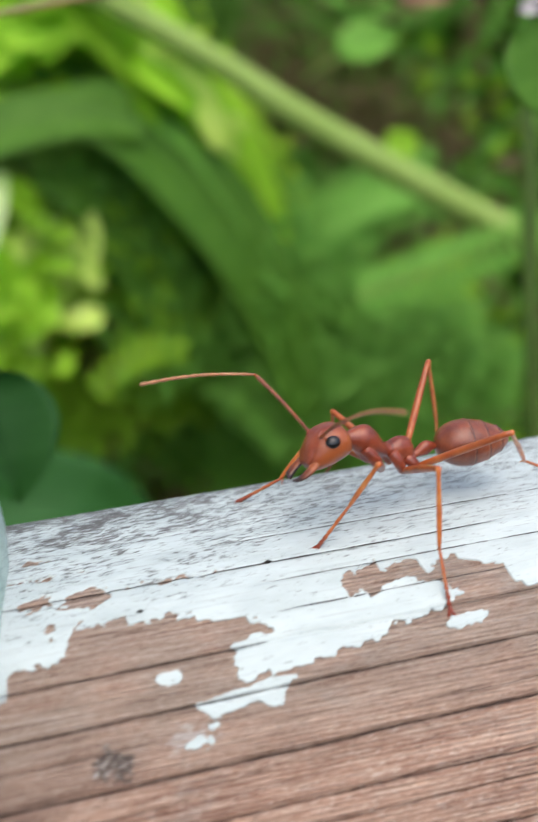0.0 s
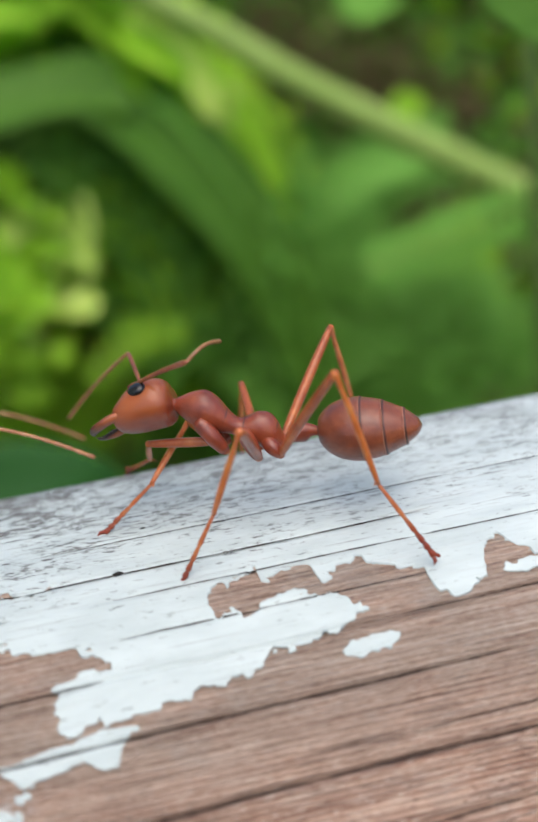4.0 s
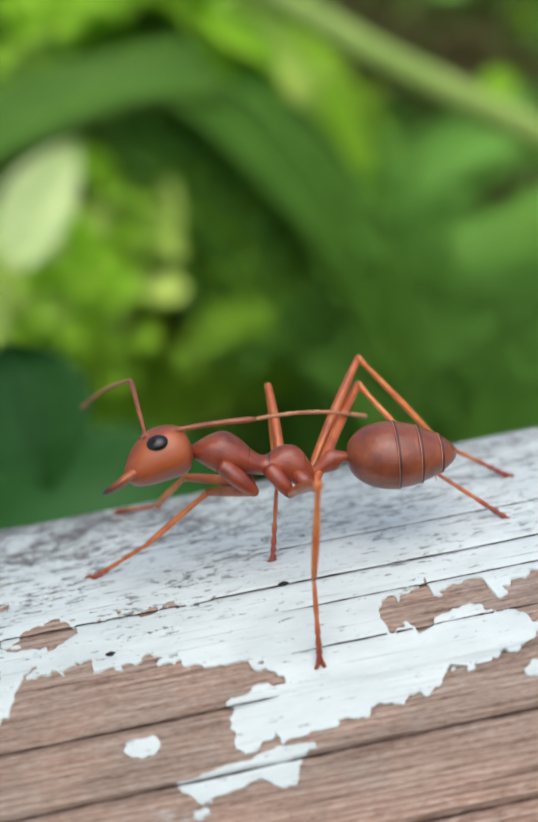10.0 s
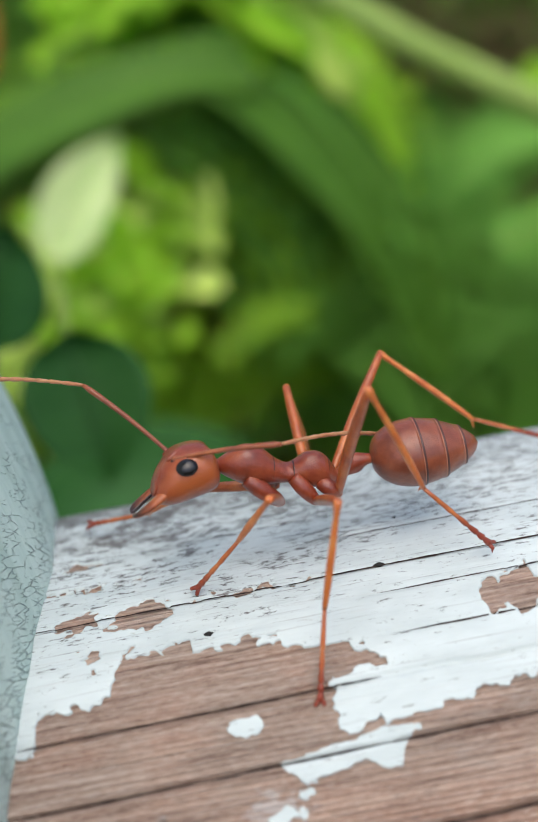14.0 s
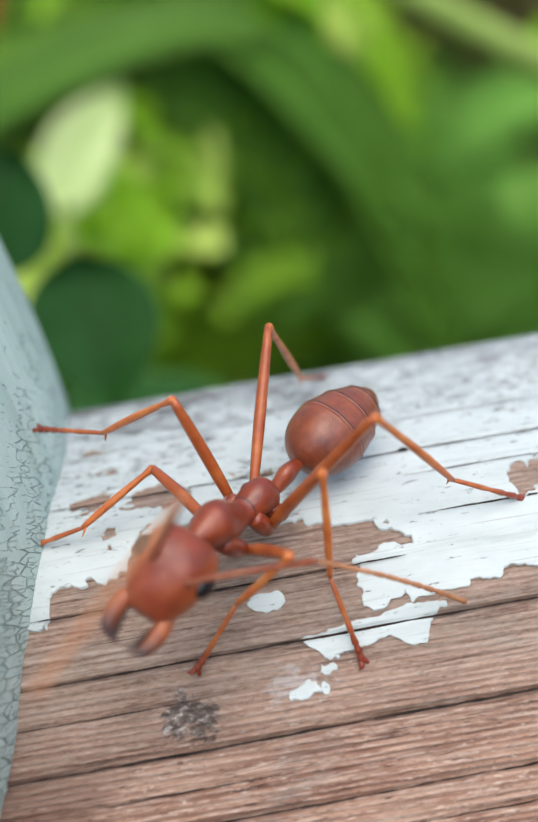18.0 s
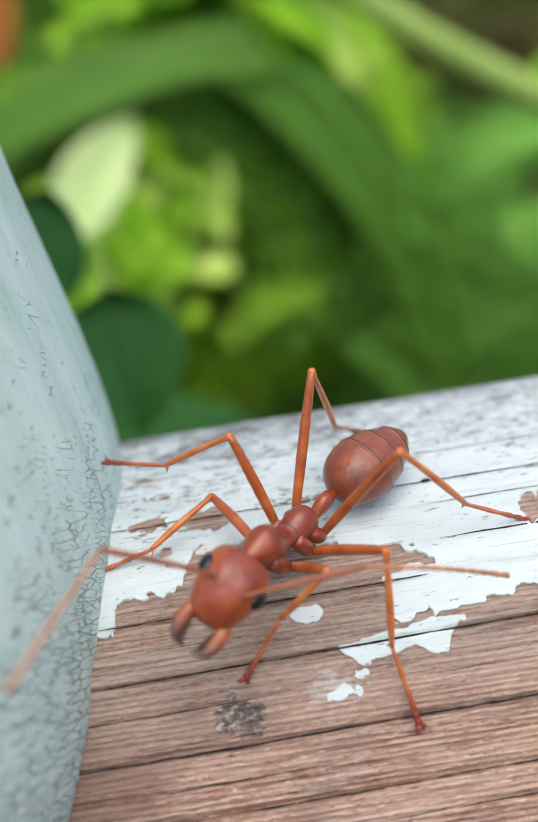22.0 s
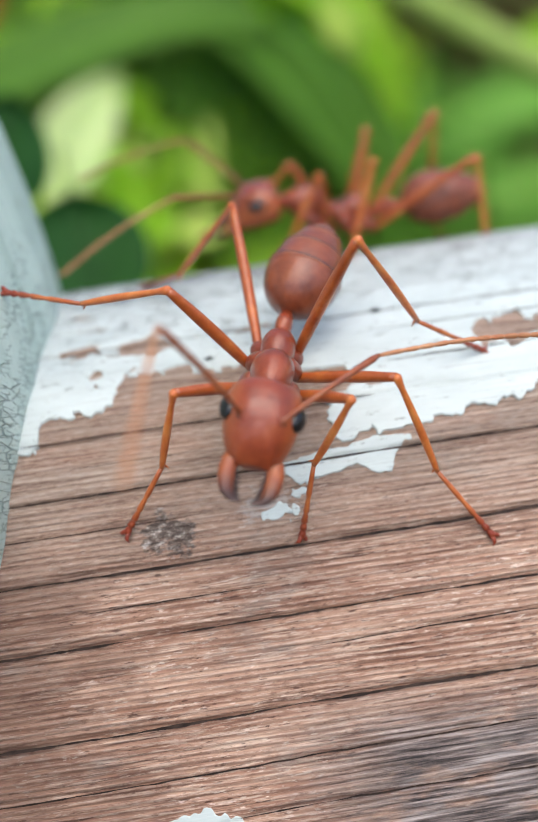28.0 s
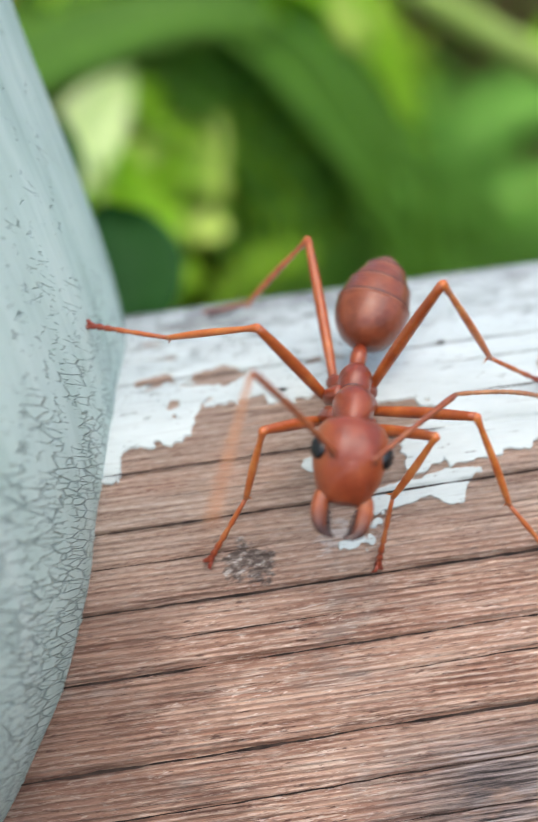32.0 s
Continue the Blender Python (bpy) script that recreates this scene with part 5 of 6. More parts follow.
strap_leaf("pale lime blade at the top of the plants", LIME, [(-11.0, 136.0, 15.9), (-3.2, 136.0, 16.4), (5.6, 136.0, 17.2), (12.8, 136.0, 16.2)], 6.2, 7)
# sunlight on these blades comes from their brightened colour
strap_leaf("sunlit lime-green blade in the light", SUN_TINT, [(-27.2, 130.0, -34.8), (-18.9, 130.0, -28.8), (-12.0, 130.0, -20.1), (-8.9, 130.0, -12.8)], 12.4, 7)
strap_leaf("sunlit lime-green blade in the light", SUN_TINT, [(-47.8, 128.0, -37.1), (-38.0, 128.0, -29.5), (-29.4, 128.0, -21.9), (-24.6, 128.0, -15.8)], 9.8, 7)
# this leaf's sheen is painted: a pale colour, not a reflection
backdrop_leaf("pale leaf with sheen painted into its colour", PALE, (-18.6, 113.0, -8.6), (0.66, 0.00, 0.75), 20.0, 10.5)
backdrop_leaf("lime-green leaf with sunlight painted into its colour", SUN_TINT, (-14.5, 131.0, -21.7), (0.33, 0.00, 0.95), 10.5, 8.0)
backdrop_leaf("lime-green leaf with sunlight painted into its colour", SUN_TINT, (-18.9, 128.0, -27.3), (0.97, 0.00, 0.24), 13.9, 9.0)
# three small leaves added as soft round highlights in the background
backdrop_leaf("small round leaf standing in for a blurred highlight", LIME, (-23.4, 150.0, 9.5), (0.74, 0.00, 0.67), 5.8, 5.2)
backdrop_leaf("small round leaf standing in for a blurred highlight", FRESH, (-18.5, 150.0, 2.8), (0.83, 0.00, 0.56), 5.2, 4.7)
backdrop_leaf("small round leaf standing in for a blurred highlight", FRESH, (51.9, 127.0, -4.9), (0.89, 0.00, 0.45), 6.0, 5.7)
backdrop_leaf("soft green leaf in half shade", MIDF, (53.9, 150.0, 10.5), (0.95, 0.1, 0.2), 13.0, 9.0)
backdrop_leaf("single orange petal among the leaves", ORANGE, (-33.8, 152.0, 13.9), (0.35, 0.00, 0.94), 18.0, 7.6)
backdrop_leaf("pinkish brown dry leaf", DRY, (64.4, 150.0, 18.5), (0.99, 0.00, -0.15), 12.5, 8.7)
# patches of broken light, made as leaves in brightened limes
leaf_spray("loose spray of lime-green leaves, broken light in their colour", LIME, (-17.0, 120.0, -21.0), (8.0, 8.0), 5.0, 40, 61)
leaf_spray("loose spray of lime leaves, broken sunlight in their colour", SUN_TINT, (-17.0, 124.0, -23.0), (9.0, 9.0), 6.5, 50, 62)
leaf_spray("loose spray of fresh green leaves in soft light", FRESH, (-14.5, 124.0, -18.0), (12.0, 12.0), 6.0, 24, 63)
leaf_spray("loose spray of fresh green leaves in soft light", FRESH, (-20.0, 122.0, -32.0), (10.0, 6.0), 6.0, 30, 64)
# shaded blade, darkened by its colour alone
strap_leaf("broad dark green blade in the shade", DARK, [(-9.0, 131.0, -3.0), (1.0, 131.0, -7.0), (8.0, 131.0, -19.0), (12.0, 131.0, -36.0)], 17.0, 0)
leaf_spray("loose spray of lime leaves, light put into their colour", LIME, (-8.0, 138.0, 17.0), (14.0, 4.0), 6.0, 20, 68)
frond("mid green fern frond in soft light", MIDF, [(38.4, 112.0, -25.5), (48.8, 112.0, -23.3), (59.3, 112.0, -21.1), (70.1, 112.0, -18.8)], 5.6, 18)
frond("small fresh green fern frond", FRESH, [(-4.6, 110.0, -34.3), (-0.3, 110.0, -30.7), (4.5, 110.0, -28.9), (9.1, 110.0, -29.5)], 3.3, 10)
tuft("narrow mid green leaves in half shade", MIDF, [(22.0, 131.9, -54.5), (34.3, 131.9, -44.0), (48.4, 131.9, -39.8), (67.0, 131.9, -44.3)], 14.7, 34)
tuft("narrow mid green leaves in half shade", MIDF, [(37.6, 134.1, -27.4), (49.1, 134.1, -36.6), (61.6, 134.1, -46.4), (77.1, 134.1, -55.1)], 13.2, 35)
tuft("narrow fresh green leaves in soft light", FRESH, [(9.4, 145.1, 9.3), (13.6, 145.1, -1.3), (18.8, 145.1, -14.4), (26.4, 145.1, -28.8)], 11.2, 36)
tuft("narrow fresh green leaves in soft light", FRESH, [(-16.2, 148.4, -1.1), (-5.3, 148.4, 2.4), (5.7, 148.4, 5.5), (14.6, 148.4, 5.4)], 5.7, 37)
tuft("narrow arching lime-green leaves, light put into their colour", LIME, [(-12.1, 156.1, 16.1), (-3.2, 156.1, 17.0), (6.7, 156.1, 17.7), (14.8, 156.1, 16.4)], 8.0, 38)
# the shade on these two leaves is part of their deep green
backdrop_leaf("dark rounded leaf close behind the beam, shade in its colour", LOBE, (-14.7, 32.4, 0.6), (0.34, 0.39, 0.85), 7.3, 6.7)
backdrop_leaf("dark rounded leaf close behind the beam, shade in its colour", LOBE, (-10.5, 26.0, -4.7), (0.09, -0.41, -0.91), 8.1, 6.6)
tuft("olive leaflets in the half shade", FRESH, [(-9.3, 133.0, -15.0), (-0.5, 133.0, -13.8), (6.2, 133.0, -21.9), (11.7, 133.0, -35.8)], 14.3, 205, 1.6)
tuft("loose mid green leaflets in half shade", MIDF, [(-3.3, 134.0, -5.1), (4.1, 134.0, -13.0), (11.1, 134.0, -26.6), (16.6, 134.0, -42.9)], 17.0, 207, 2.0)
tuft("loose mid green leaflets in half shade", MIDF, [(27.2, 130.0, -19.4), (37.1, 130.0, -29.9), (45.5, 130.0, -46.5), (52.7, 130.0, -66.4)], 21.5, 210, 0.9)
# deep shade at the beam's back, painted into the blade
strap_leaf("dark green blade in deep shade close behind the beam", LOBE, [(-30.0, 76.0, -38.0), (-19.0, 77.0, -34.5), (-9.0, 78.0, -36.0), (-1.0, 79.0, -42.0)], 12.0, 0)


def stem_line(points, radius, taper=0.8, n=24):
    p = dense([(*q, 0, 0) for q in points], n)
    return tube([q[:3] for q in p], [radius * (1 - (1 - taper) * i / (n - 1)) for i in range(n)], 14)


stem = new("plant_stem")
tagged(stem, "pale green plant stem slanting behind the beam", "stem")
S1 = [(-17.0, 131.0, 34.0), (3.0, 128.0, 22.5), (23.0, 125.0, 9.5), (31.0, 123.0, 3.5), (43.0, 121.0, -4.5), (67.0, 115.0, -19.5), (84.0, 111.0, -30.0)]
place("stalk", mesh_of("stalk", *stem_line(S1[::-1], 2.5, 0.75), STEM), stem)
ex, ey, ez = S1[-1]
place("node", mesh_of("node", *ball(ex, ey, ez, 2.8, 2.7, 2.8), STEM), stem)
upright = new("plant_stem")
tagged(upright, "dark green upright plant stem with a rounded leaf", "stem")
place("stalk", mesh_of("stalk", *stem_line([(45.6, 72.6, 12.1), (44.2, 67.3, -0.2), (42.5, 63.1, -10.4), (41.0, 58.8, -20.6), (39.5, 54.5, -30.8)], 0.8, 1.1), STALK), upright)
cx, cy, cz = (27.0, 31.6, 12.2)
cv, cf = leaf_shape(7.4, 7.0, 12, 6, 0.06, 0.05)
cl = place("rounded_leaf", mesh_of("rounded_leaf", cv, cf, DARK), upright, "dark green rounded leaf")
cl.matrix_basis = along((cx, cy, cz), (0.3, -0.25, -0.9), (-0.15, -0.6, 0.8))
blade = new("grass_blade")
tagged(blade, "tan dry grass blade arching across", "grass")
bp = dense([(*q, 0, 0) for q in [(-8.5, 38.4, 18.0), (-0.0, 37.0, 18.9), (9.3, 35.1, 19.4), (16.9, 33.5, 19.5), (27.5, 31.5, 20.1)]], 20)
place("blade", mesh_of("blade", *tube([q[:3] for q in bp], [(0.06 + 0.02 * i, 0.14 + 0.045 * i) for i in range(20)], 10), TAN), blade)
place("rib", mesh_of("rib", *tube([(q[0], q[1] - 0.07 - 0.02 * i, q[2] - 0.03 - 0.03 * i) for i, q in enumerate(bp)], [0.04 + 0.012 * i for i in range(20)], 8), RIBM), blade, "reddish brown rib along the blade")
for at in ((30.5, 50.9, 18.1), (35.5, 49.0, 16.2)):
    pet = new("white_blossom")
    tagged(pet, "small white blossom with brown calyx", "flower", "blossoms")
    for i in range(4):
        lv, lf = leaf_shape(2.6, 1.7, 6, 3, 0.2, 0.1)
        q = place("petal", mesh_of("petal", lv, lf, WHITE if i < 3 else DRY), pet)
        q.matrix_basis = along(np.array(at) + np.array((math.cos(i * 1.7), 0.3 * i, math.sin(i * 1.7))) * 0.8, (math.cos(i * 1.7), 0.2, math.sin(i * 1.7)), (0.1, -0.9, 0.4))


def thicket(name, label, material, count, box, size, seed):
    """Uncounted small leaves in one mesh."""
    rng = np.random.default_rng(seed)
    centres = np.stack([rng.uniform(a, b, count) for a, b in box], -1)
    v, f = leaflets(centres[:, [0, 2, 1]] * (1, 1, -1), size[0], size[1], rng, 0.28)
    v = np.stack((v[:, 0], -v[:, 2], v[:, 1]), -1)
    ob = new(name, mesh_of(name, v, f, material, False))
    return tagged(ob, label, "foliage", kind="stuff")


thicket("foliage", "mass of mid green leaves far behind the beam", MIDF, 9000, ((-150, 190), (182, 230), (-150, 38)), (5, 12), 3)
# shade in the depth of the plants, given by the dark leaf colour
thicket("foliage", "dark green leaves far behind the beam, shade put into their colour", DARK, 9000, ((-170, 210), (182, 260), (-170, 44)), (5, 13), 4)
thicket("foliage", "fresh green leaves in the light far behind the beam", FRESH, 2600, ((-150, 190), (182, 225), (-140, 42)), (5, 11), 5)
thicket("foliage", "brown leaves among the plants, shade in their colour", BROWN_SHADE, 3500, ((-120, 180), (178, 225), (-120, 38)), (5, 11), 7)

gnd = new("ground", mesh_of("ground", [(-9000, -9000, -200), (9000, -9000, -200), (9000, 9000, -200), (-9000, 9000, -200)], [(0, 1, 2, 3)], SOIL, False))
tagged(gnd, "dark soil under the plants", "ground", kind="structure")
hedge_v, hedge_f = [], []
for i in range(41):
    for j in range(17):
        a = math.pi * i / 40
        r = 420 + 40 * math.sin(3.1 * i + 1.7 * j)
        hedge_v.append((r * math.cos(a) * 1.3, r * math.sin(a) * 0.95, -200 + j * 16.5 + 6 * math.sin(2.3 * i + j)))
hedge_f = grid_faces(41, 17)
hb = new("backdrop", mesh_of("backdrop", hedge_v, hedge_f, FRESH))
tagged(hb, "dark green hedge closing the view", "hedge", kind="structure")

passers = [make_ant("red-brown weaver ant walking along the far edge of the beam", "ants on the beam") for _ in range(10)]


# ---- movement ----
# One row a stance: seconds; body x y z, heading, nose, roll; head turn; gaster turn; feelers (left, right); footholds x y of the legs; knee swing; foot lift.
STANCES = []


def stance(t, *v):
    STANCES.append((t, np.array(v, float)))


stance(0, 4.66, 1.7, 2.76, 3.36, 0.421, 0, 0.0783, -0.504, 0.19, -0.325, -0.442, 1.46, 0.439, 1.48, 0.262, -0.838, 0.989, -0.128, 0.214, 1.8, 0.319, 5.33, -2.96, 11.7, 2.06, -0.141, 4.24, 3.68, 6.82, 9.18, 6.31, -0.642, 0.427, 0.867, 0, -0.72, -0.246, -0.0325, -0.0581, 0.122, 0, 0, 0)
stance(1, 4.92, 2.42, 2.74, 2.65, 0.209, 0.193, 0.322, -0.233, 0.257, -0.107, -0.458, 2.54, -0.0117, 1.97, 0, -1.66, 1.29, 1, 0.518, 0.863, 1.05, 5.33, -2.96, 11.6, 1.4, 0.521, 5.36, 4.02, 6.79, 9.43, 6.54, -0.828, 0.294, 0.846, 0, -0.567, -0.108, 0.213, -0.0494, -0.0619, 0, 0, 0)
stance(2, 4.56, 1.46, 2.64, 2.78, 0.294, 0.187, -0.122, -0.406, 0.357, -0.146, -0.542, 2.47, -0.123, 1.8, -0.115, -0.935, 0.602, 1.27, -0.602, 0.743, 1.49, 5.26, -2.83, 8.6, -2.74, 0.794, 6.04, 4.82, 6.22, 9.3, 6.24, -0.977, 0.518, 0.527, 0, -0.163, -0.131, 0, -0.159, 0.233, 0, 0, 0)
stance(3, 4.62, 1.24, 2.51, 2.75, 0.28, 0.233, 0.00514, -0.373, 0.411, -0.088, -0.394, 2.58, -0.0903, 2.12, -0.207, -0.985, 0.681, 1, -0.788, 0.733, 0.843, 5.24, -2.95, 8.61, -2.44, 0.58, 5.73, 4.8, 6.09, 9.29, 6.21, -0.842, 0.526, 0.639, 0, -0.166, -0.122, 0.267, -0.13, 0.0546, 0.0938, 0, 0)
stance(4, 3.71, 1.71, 2.89, 2.88, 0.387, 0.146, -0.18, -0.431, 0.504, -0.132, -0.427, 2.47, -0.0571, -1.52, 0.485, -0.948, 0.79, -0.653, -0.286, -0.239, 2.03, 1.55, -0.658, 7.95, -1.94, 0.648, 5.81, 4.23, 7.04, 9, 6.35, 1.01, -0.226, 0.545, -1.45, -0.384, -0.2, -0.0152, -0.154, 0.358, 0.128, 0, 0.0211)
stance(7, 1.7, 2.33, 3.13, 2.91, 0.4, 0.0769, -0.0341, -0.487, 0.627, -0.0932, -0.469, 2.43, 0.00125, -0.0686, 0.206, -0.983, 0.706, -0.633, -0.339, -2.48, 4.24, -0.318, 0.187, 7.8, -1.62, -2.82, 5.64, 3.96, 6.71, 9.43, 4.99, 0.624, -0.19, 0.439, -0.64, -0.489, -0.464, 0.0961, 0.0502, 0.184, 0.314, 0, 0.0309)
stance(8, -0.473, 1.71, 3.41, 3.22, 0.407, 0.213, 0.376, -0.453, 0.366, -0.0624, -0.261, 2.23, 0.0551, -3.2, -0.128, -0.745, 0.579, -1.44, -0.388, -2.77, 5.05, -0.26, 0.359, 5.85, 1.16, -2.61, 5.77, 2.4, 5.38, 7.37, 4.52, 0.379, -1.5, -0.687, -0.697, -0.773, -0.425, 0.102, -0.0884, 0.039, 0, 0, 0.352)
stance(9, -0.134, 0.6, 2.87, 3.52, 0.45, 0.245, 0.399, -0.243, 0.261, -0.305, -0.371, 2.28, -0.0331, -3.75, -0.0859, -1.36, 0.406, -1.53, -0.544, -3.36, -0.146, 0.355, -2.31, 6.08, 1.21, -4.17, 5.05, -0.861, 1.11, 5.57, 3.23, 1.25, 0.519, -0.468, -0.697, -0.536, -0.308, 0.026, -0.104, -0.196, 0.0722, 0, 0)
stance(10, -0.151, 0.943, 3.13, 3.09, 0.319, 0.25, 0.0571, -0.289, 0.27, -0.112, -0.242, 2.95, -0.0235, -2.54, -0.0716, -1.51, 0.724, -1.16, -0.037, -4.97, 1.85, 0.424, -2.37, 6.39, 0.821, -4.31, 5.09, -0.126, 1.03, 6.99, 2.84, 1.06, 0.446, -0.772, -0.697, -0.33, -0.464, -0.0372, 0.0516, -0.144, 0.0722, 0, 0)
stance(11, -1.78, 2.25, 3.2, 2.97, 0.394, 0.00771, -0.096, -0.465, 0.64, -0.0997, -0.485, 2.4, -0.0117, -1.28, 0.589, -1.53, 0.654, -1.17, -0.0765, -6.15, 3.87, -2.75, -0.236, 2.89, -1.36, -5.63, 5.91, -0.511, 6.82, 6.1, 3.58, 0.782, 0.22, 0.361, -0.697, -0.302, -0.643, 0.028, 0.0303, 0.325, 0.177, 0, 0.0449)
stance(12, -1.76, 1.24, 2.8, 3.29, 0.275, 0.136, 0.317, -0.318, 0.268, -0.0755, -0.206, 2.65, -0.0529, -3.19, -0.216, -0.322, 0.898, -1.27, 0.0769, -4.79, -0.0353, 0.181, -0.47, 2.95, -1.45, -5.71, 5.61, -0.792, 5.83, 5.24, 3.65, 1.74, 0.897, 0.53, -0.697, -0.422, -0.571, 0.114, -0.466, 0.342, 0, 0, 0)
stance(13, -2.29, 1.1, 2.66, 3.26, 0.261, -0.0269, 0.238, -0.21, 0.247, -0.051, -0.234, 2.68, 0.00725, -2.61, -0.237, -0.404, 0.836, -0.433, 0.159, -4.68, 0.325, -2.16, -2.98, 2.7, -0.168, -7.73, 4.02, -0.757, 6.35, 5.36, 3.69, -0.943, 0.042, 0.465, -0.697, -0.461, -0.713, 0.0488, -0.0941, 0.0473, 0.197, 0, 0)
stance(16, -1.29, 1.19, 2.5, 3, 0.289, -0.126, -0.0686, -0.255, 0.456, -0.0196, -0.42, 2.65, 0.00894, -2.65, -0.247, -0.443, 0.849, -0.552, 0.131, -4.62, 0.0677, -2.2, -2.95, 2.92, -1.26, -6.89, 3.37, -0.484, 6.69, 7.11, 3.61, -0.398, -0.0522, 0.259, -0.697, -0.361, -0.717, 0.175, -0.0844, 0.198, 0, 0, 0)
stance(16.5, -0.976, 0.81, 2.11, 3.28, 0.274, 0.122, 0.113, -0.406, 0.24, 0.216, -0.239, 2.65, 0.00894, -2.65, -0.247, -0.443, 0.849, -0.552, 0.131, -4.54, 0.109, -2.25, -2.89, 2.34, -0.991, -5.81, 4.76, -0.435, 6.42, 6.71, 3.08, -1.1, -0.245, 0.652, -0.697, -0.329, -0.273, 0.205, -0.162, 0, 0, 0, 0)
stance(17, -3.19, -1.37, 1.98, 3.75, 0.309, -0.535, 0.278, -0.224, -0.0699, 0.111, -0.537, 2.39, 0.387, -3.85, -0.19, -0.311, 1.3, -0.0408, -0.0884, -5.32, -2.49, -1.31, -3.55, 3.06, -0.741, -8.02, 2.04, -6.03, 4.57, 3.87, 3.45, -0.177, 0.293, 0.194, 0.741, 0.0509, -1.07, 0.108, -0.0823, -0.241, 0.468, -0.032, 0)
stance(18, -4.26, -3.08, 0.859, 4.06, 0.16, -0.452, 0.203, -0.313, -0.163, -0.063, -0.525, 2.38, 0.032, -4.18, -0.247, -0.046, 1.47, 0, -0.0244, -5.66, -4.15, -2.11, -4.32, 2.48, -1.95, -9.62, -1.09, -8.7, 0.819, -1.29, 4.81, -0.382, 0.296, 0.344, 0.894, -0.293, -0.437, 0.206, -0.0131, -0.209, -0.105, 1.75, -0.0195)
stance(19, -4.28, -3.15, 0.796, 4.07, 0.143, -0.42, 0.0713, -0.502, -0.149, -0.157, -0.565, 2.3, 0.296, -4.13, -0.532, -0.502, 0.676, 0, -0.0244, -5.69, -4.18, -1.66, -5.24, 1.82, -1.64, -9.46, -1.16, -8.66, 1.08, -1.01, 4.71, -0.363, 0.297, 0.362, 0.85, -0.247, -0.429, 0.134, 0.17, -0.327, -0.148, 1.52, -0.0345)
stance(20, -4.33, -3.18, 0.776, 4.04, 0.125, -0.417, 0.145, -0.197, -0.108, -0.1, -0.44, 2.4, 0.316, -4.03, -0.48, -0.659, 0.394, 0.292, 0.391, -5.69, -4.18, -1.66, -5.24, 1.82, -1.64, -9.46, -1.16, -8.66, 1.08, -1.01, 4.71, -0.363, 0.297, 0.362, 0.85, -0.247, -0.429, 0.134, 0.17, -0.327, -0.148, 1.52, -0.0345)
stance(21, -4.34, -3.19, 0.804, 4.03, 0.135, -0.448, 0.253, -0.167, -0.0994, -0.0429, -0.444, 2.03, 0.565, -4.02, -0.144, -0.845, 0.216, 0.19, 0.324, -5.69, -4.18, -1.66, -5.24, 1.82, -1.64, -9.46, -1.16, -8.66, 1.08, -1.01, 4.71, -0.363, 0.297, 0.362, 0.85, -0.247, -0.429, 0.134, 0.17, -0.327, -0.148, 1.52, -0.0345)
stance(22, -4.29, -2.86, 0.717, 4.04, 0.154, -0.407, 0.215, -0.321, -0.224, -0.152, -0.533, 2.26, 0.541, -4.06, -0.0819, -1.02, 0.198, 0.101, 0.277, -5.69, -4.16, -1.7, -5.24, 2.45, -1.76, -9.47, -1.42, -8.66, 1.12, -1.34, 3.26, -0.386, 0.24, 0.347, 1.1, -0.25, -0.297, 0.07, 0.116, -0.248, -0.0648, 1.46, 0.0607)
stance(23, -2.93, -3.84, 0.551, 4.49, 0.0203, -0.117, 0.229, -0.593, -0.133, -0.329, -0.573, 2.53, 0.112, -4.4, -0.328, -0.952, 0.468, -0.211, 0.72, -2.94, -4.97, 1.56, -4.63, 2.23, -2.06, -6.84, -4.53, -8.65, 1.03, -6.12, 4.23, -0.346, 0.619, 0.498, -0.312, -0.282, 0.174, 0.164, -0.207, 0.00841, 0.0154, 1.39, 0.169)
stance(24, -2.97, -3.98, 0.541, 4.53, 0.0197, -0.287, 0.221, -0.609, -0.0808, -0.345, -0.649, 2.51, 0.148, -4.45, 0.0639, -0.615, 0.742, -0.0494, 0.659, -2.96, -4.98, 1.37, -5.31, 2.24, -2.1, -6.87, -4.59, -9.01, -1.25, -6.09, 4.03, 0.174, 0.514, 0.456, -0.301, -0.671, 0.0298, 0.0295, -0.0474, -0.0395, 0.0585, 2.52, 0.15)
stance(27, -3.07, -4, 0.541, 4.5, 0.0357, -0.32, 0.0912, -0.545, -0.021, -0.204, -0.783, 2.42, 0.0407, -4.28, -0.475, -1.69, 0.729, -0.0363, 0.33, -2.96, -4.98, 1.37, -5.31, 2.24, -2.1, -6.87, -4.59, -9.01, -1.25, -6.09, 4.03, 0.174, 0.514, 0.456, -0.301, -0.671, 0.0298, 0.0295, -0.0474, -0.0395, 0.0585, 2.52, 0.15)
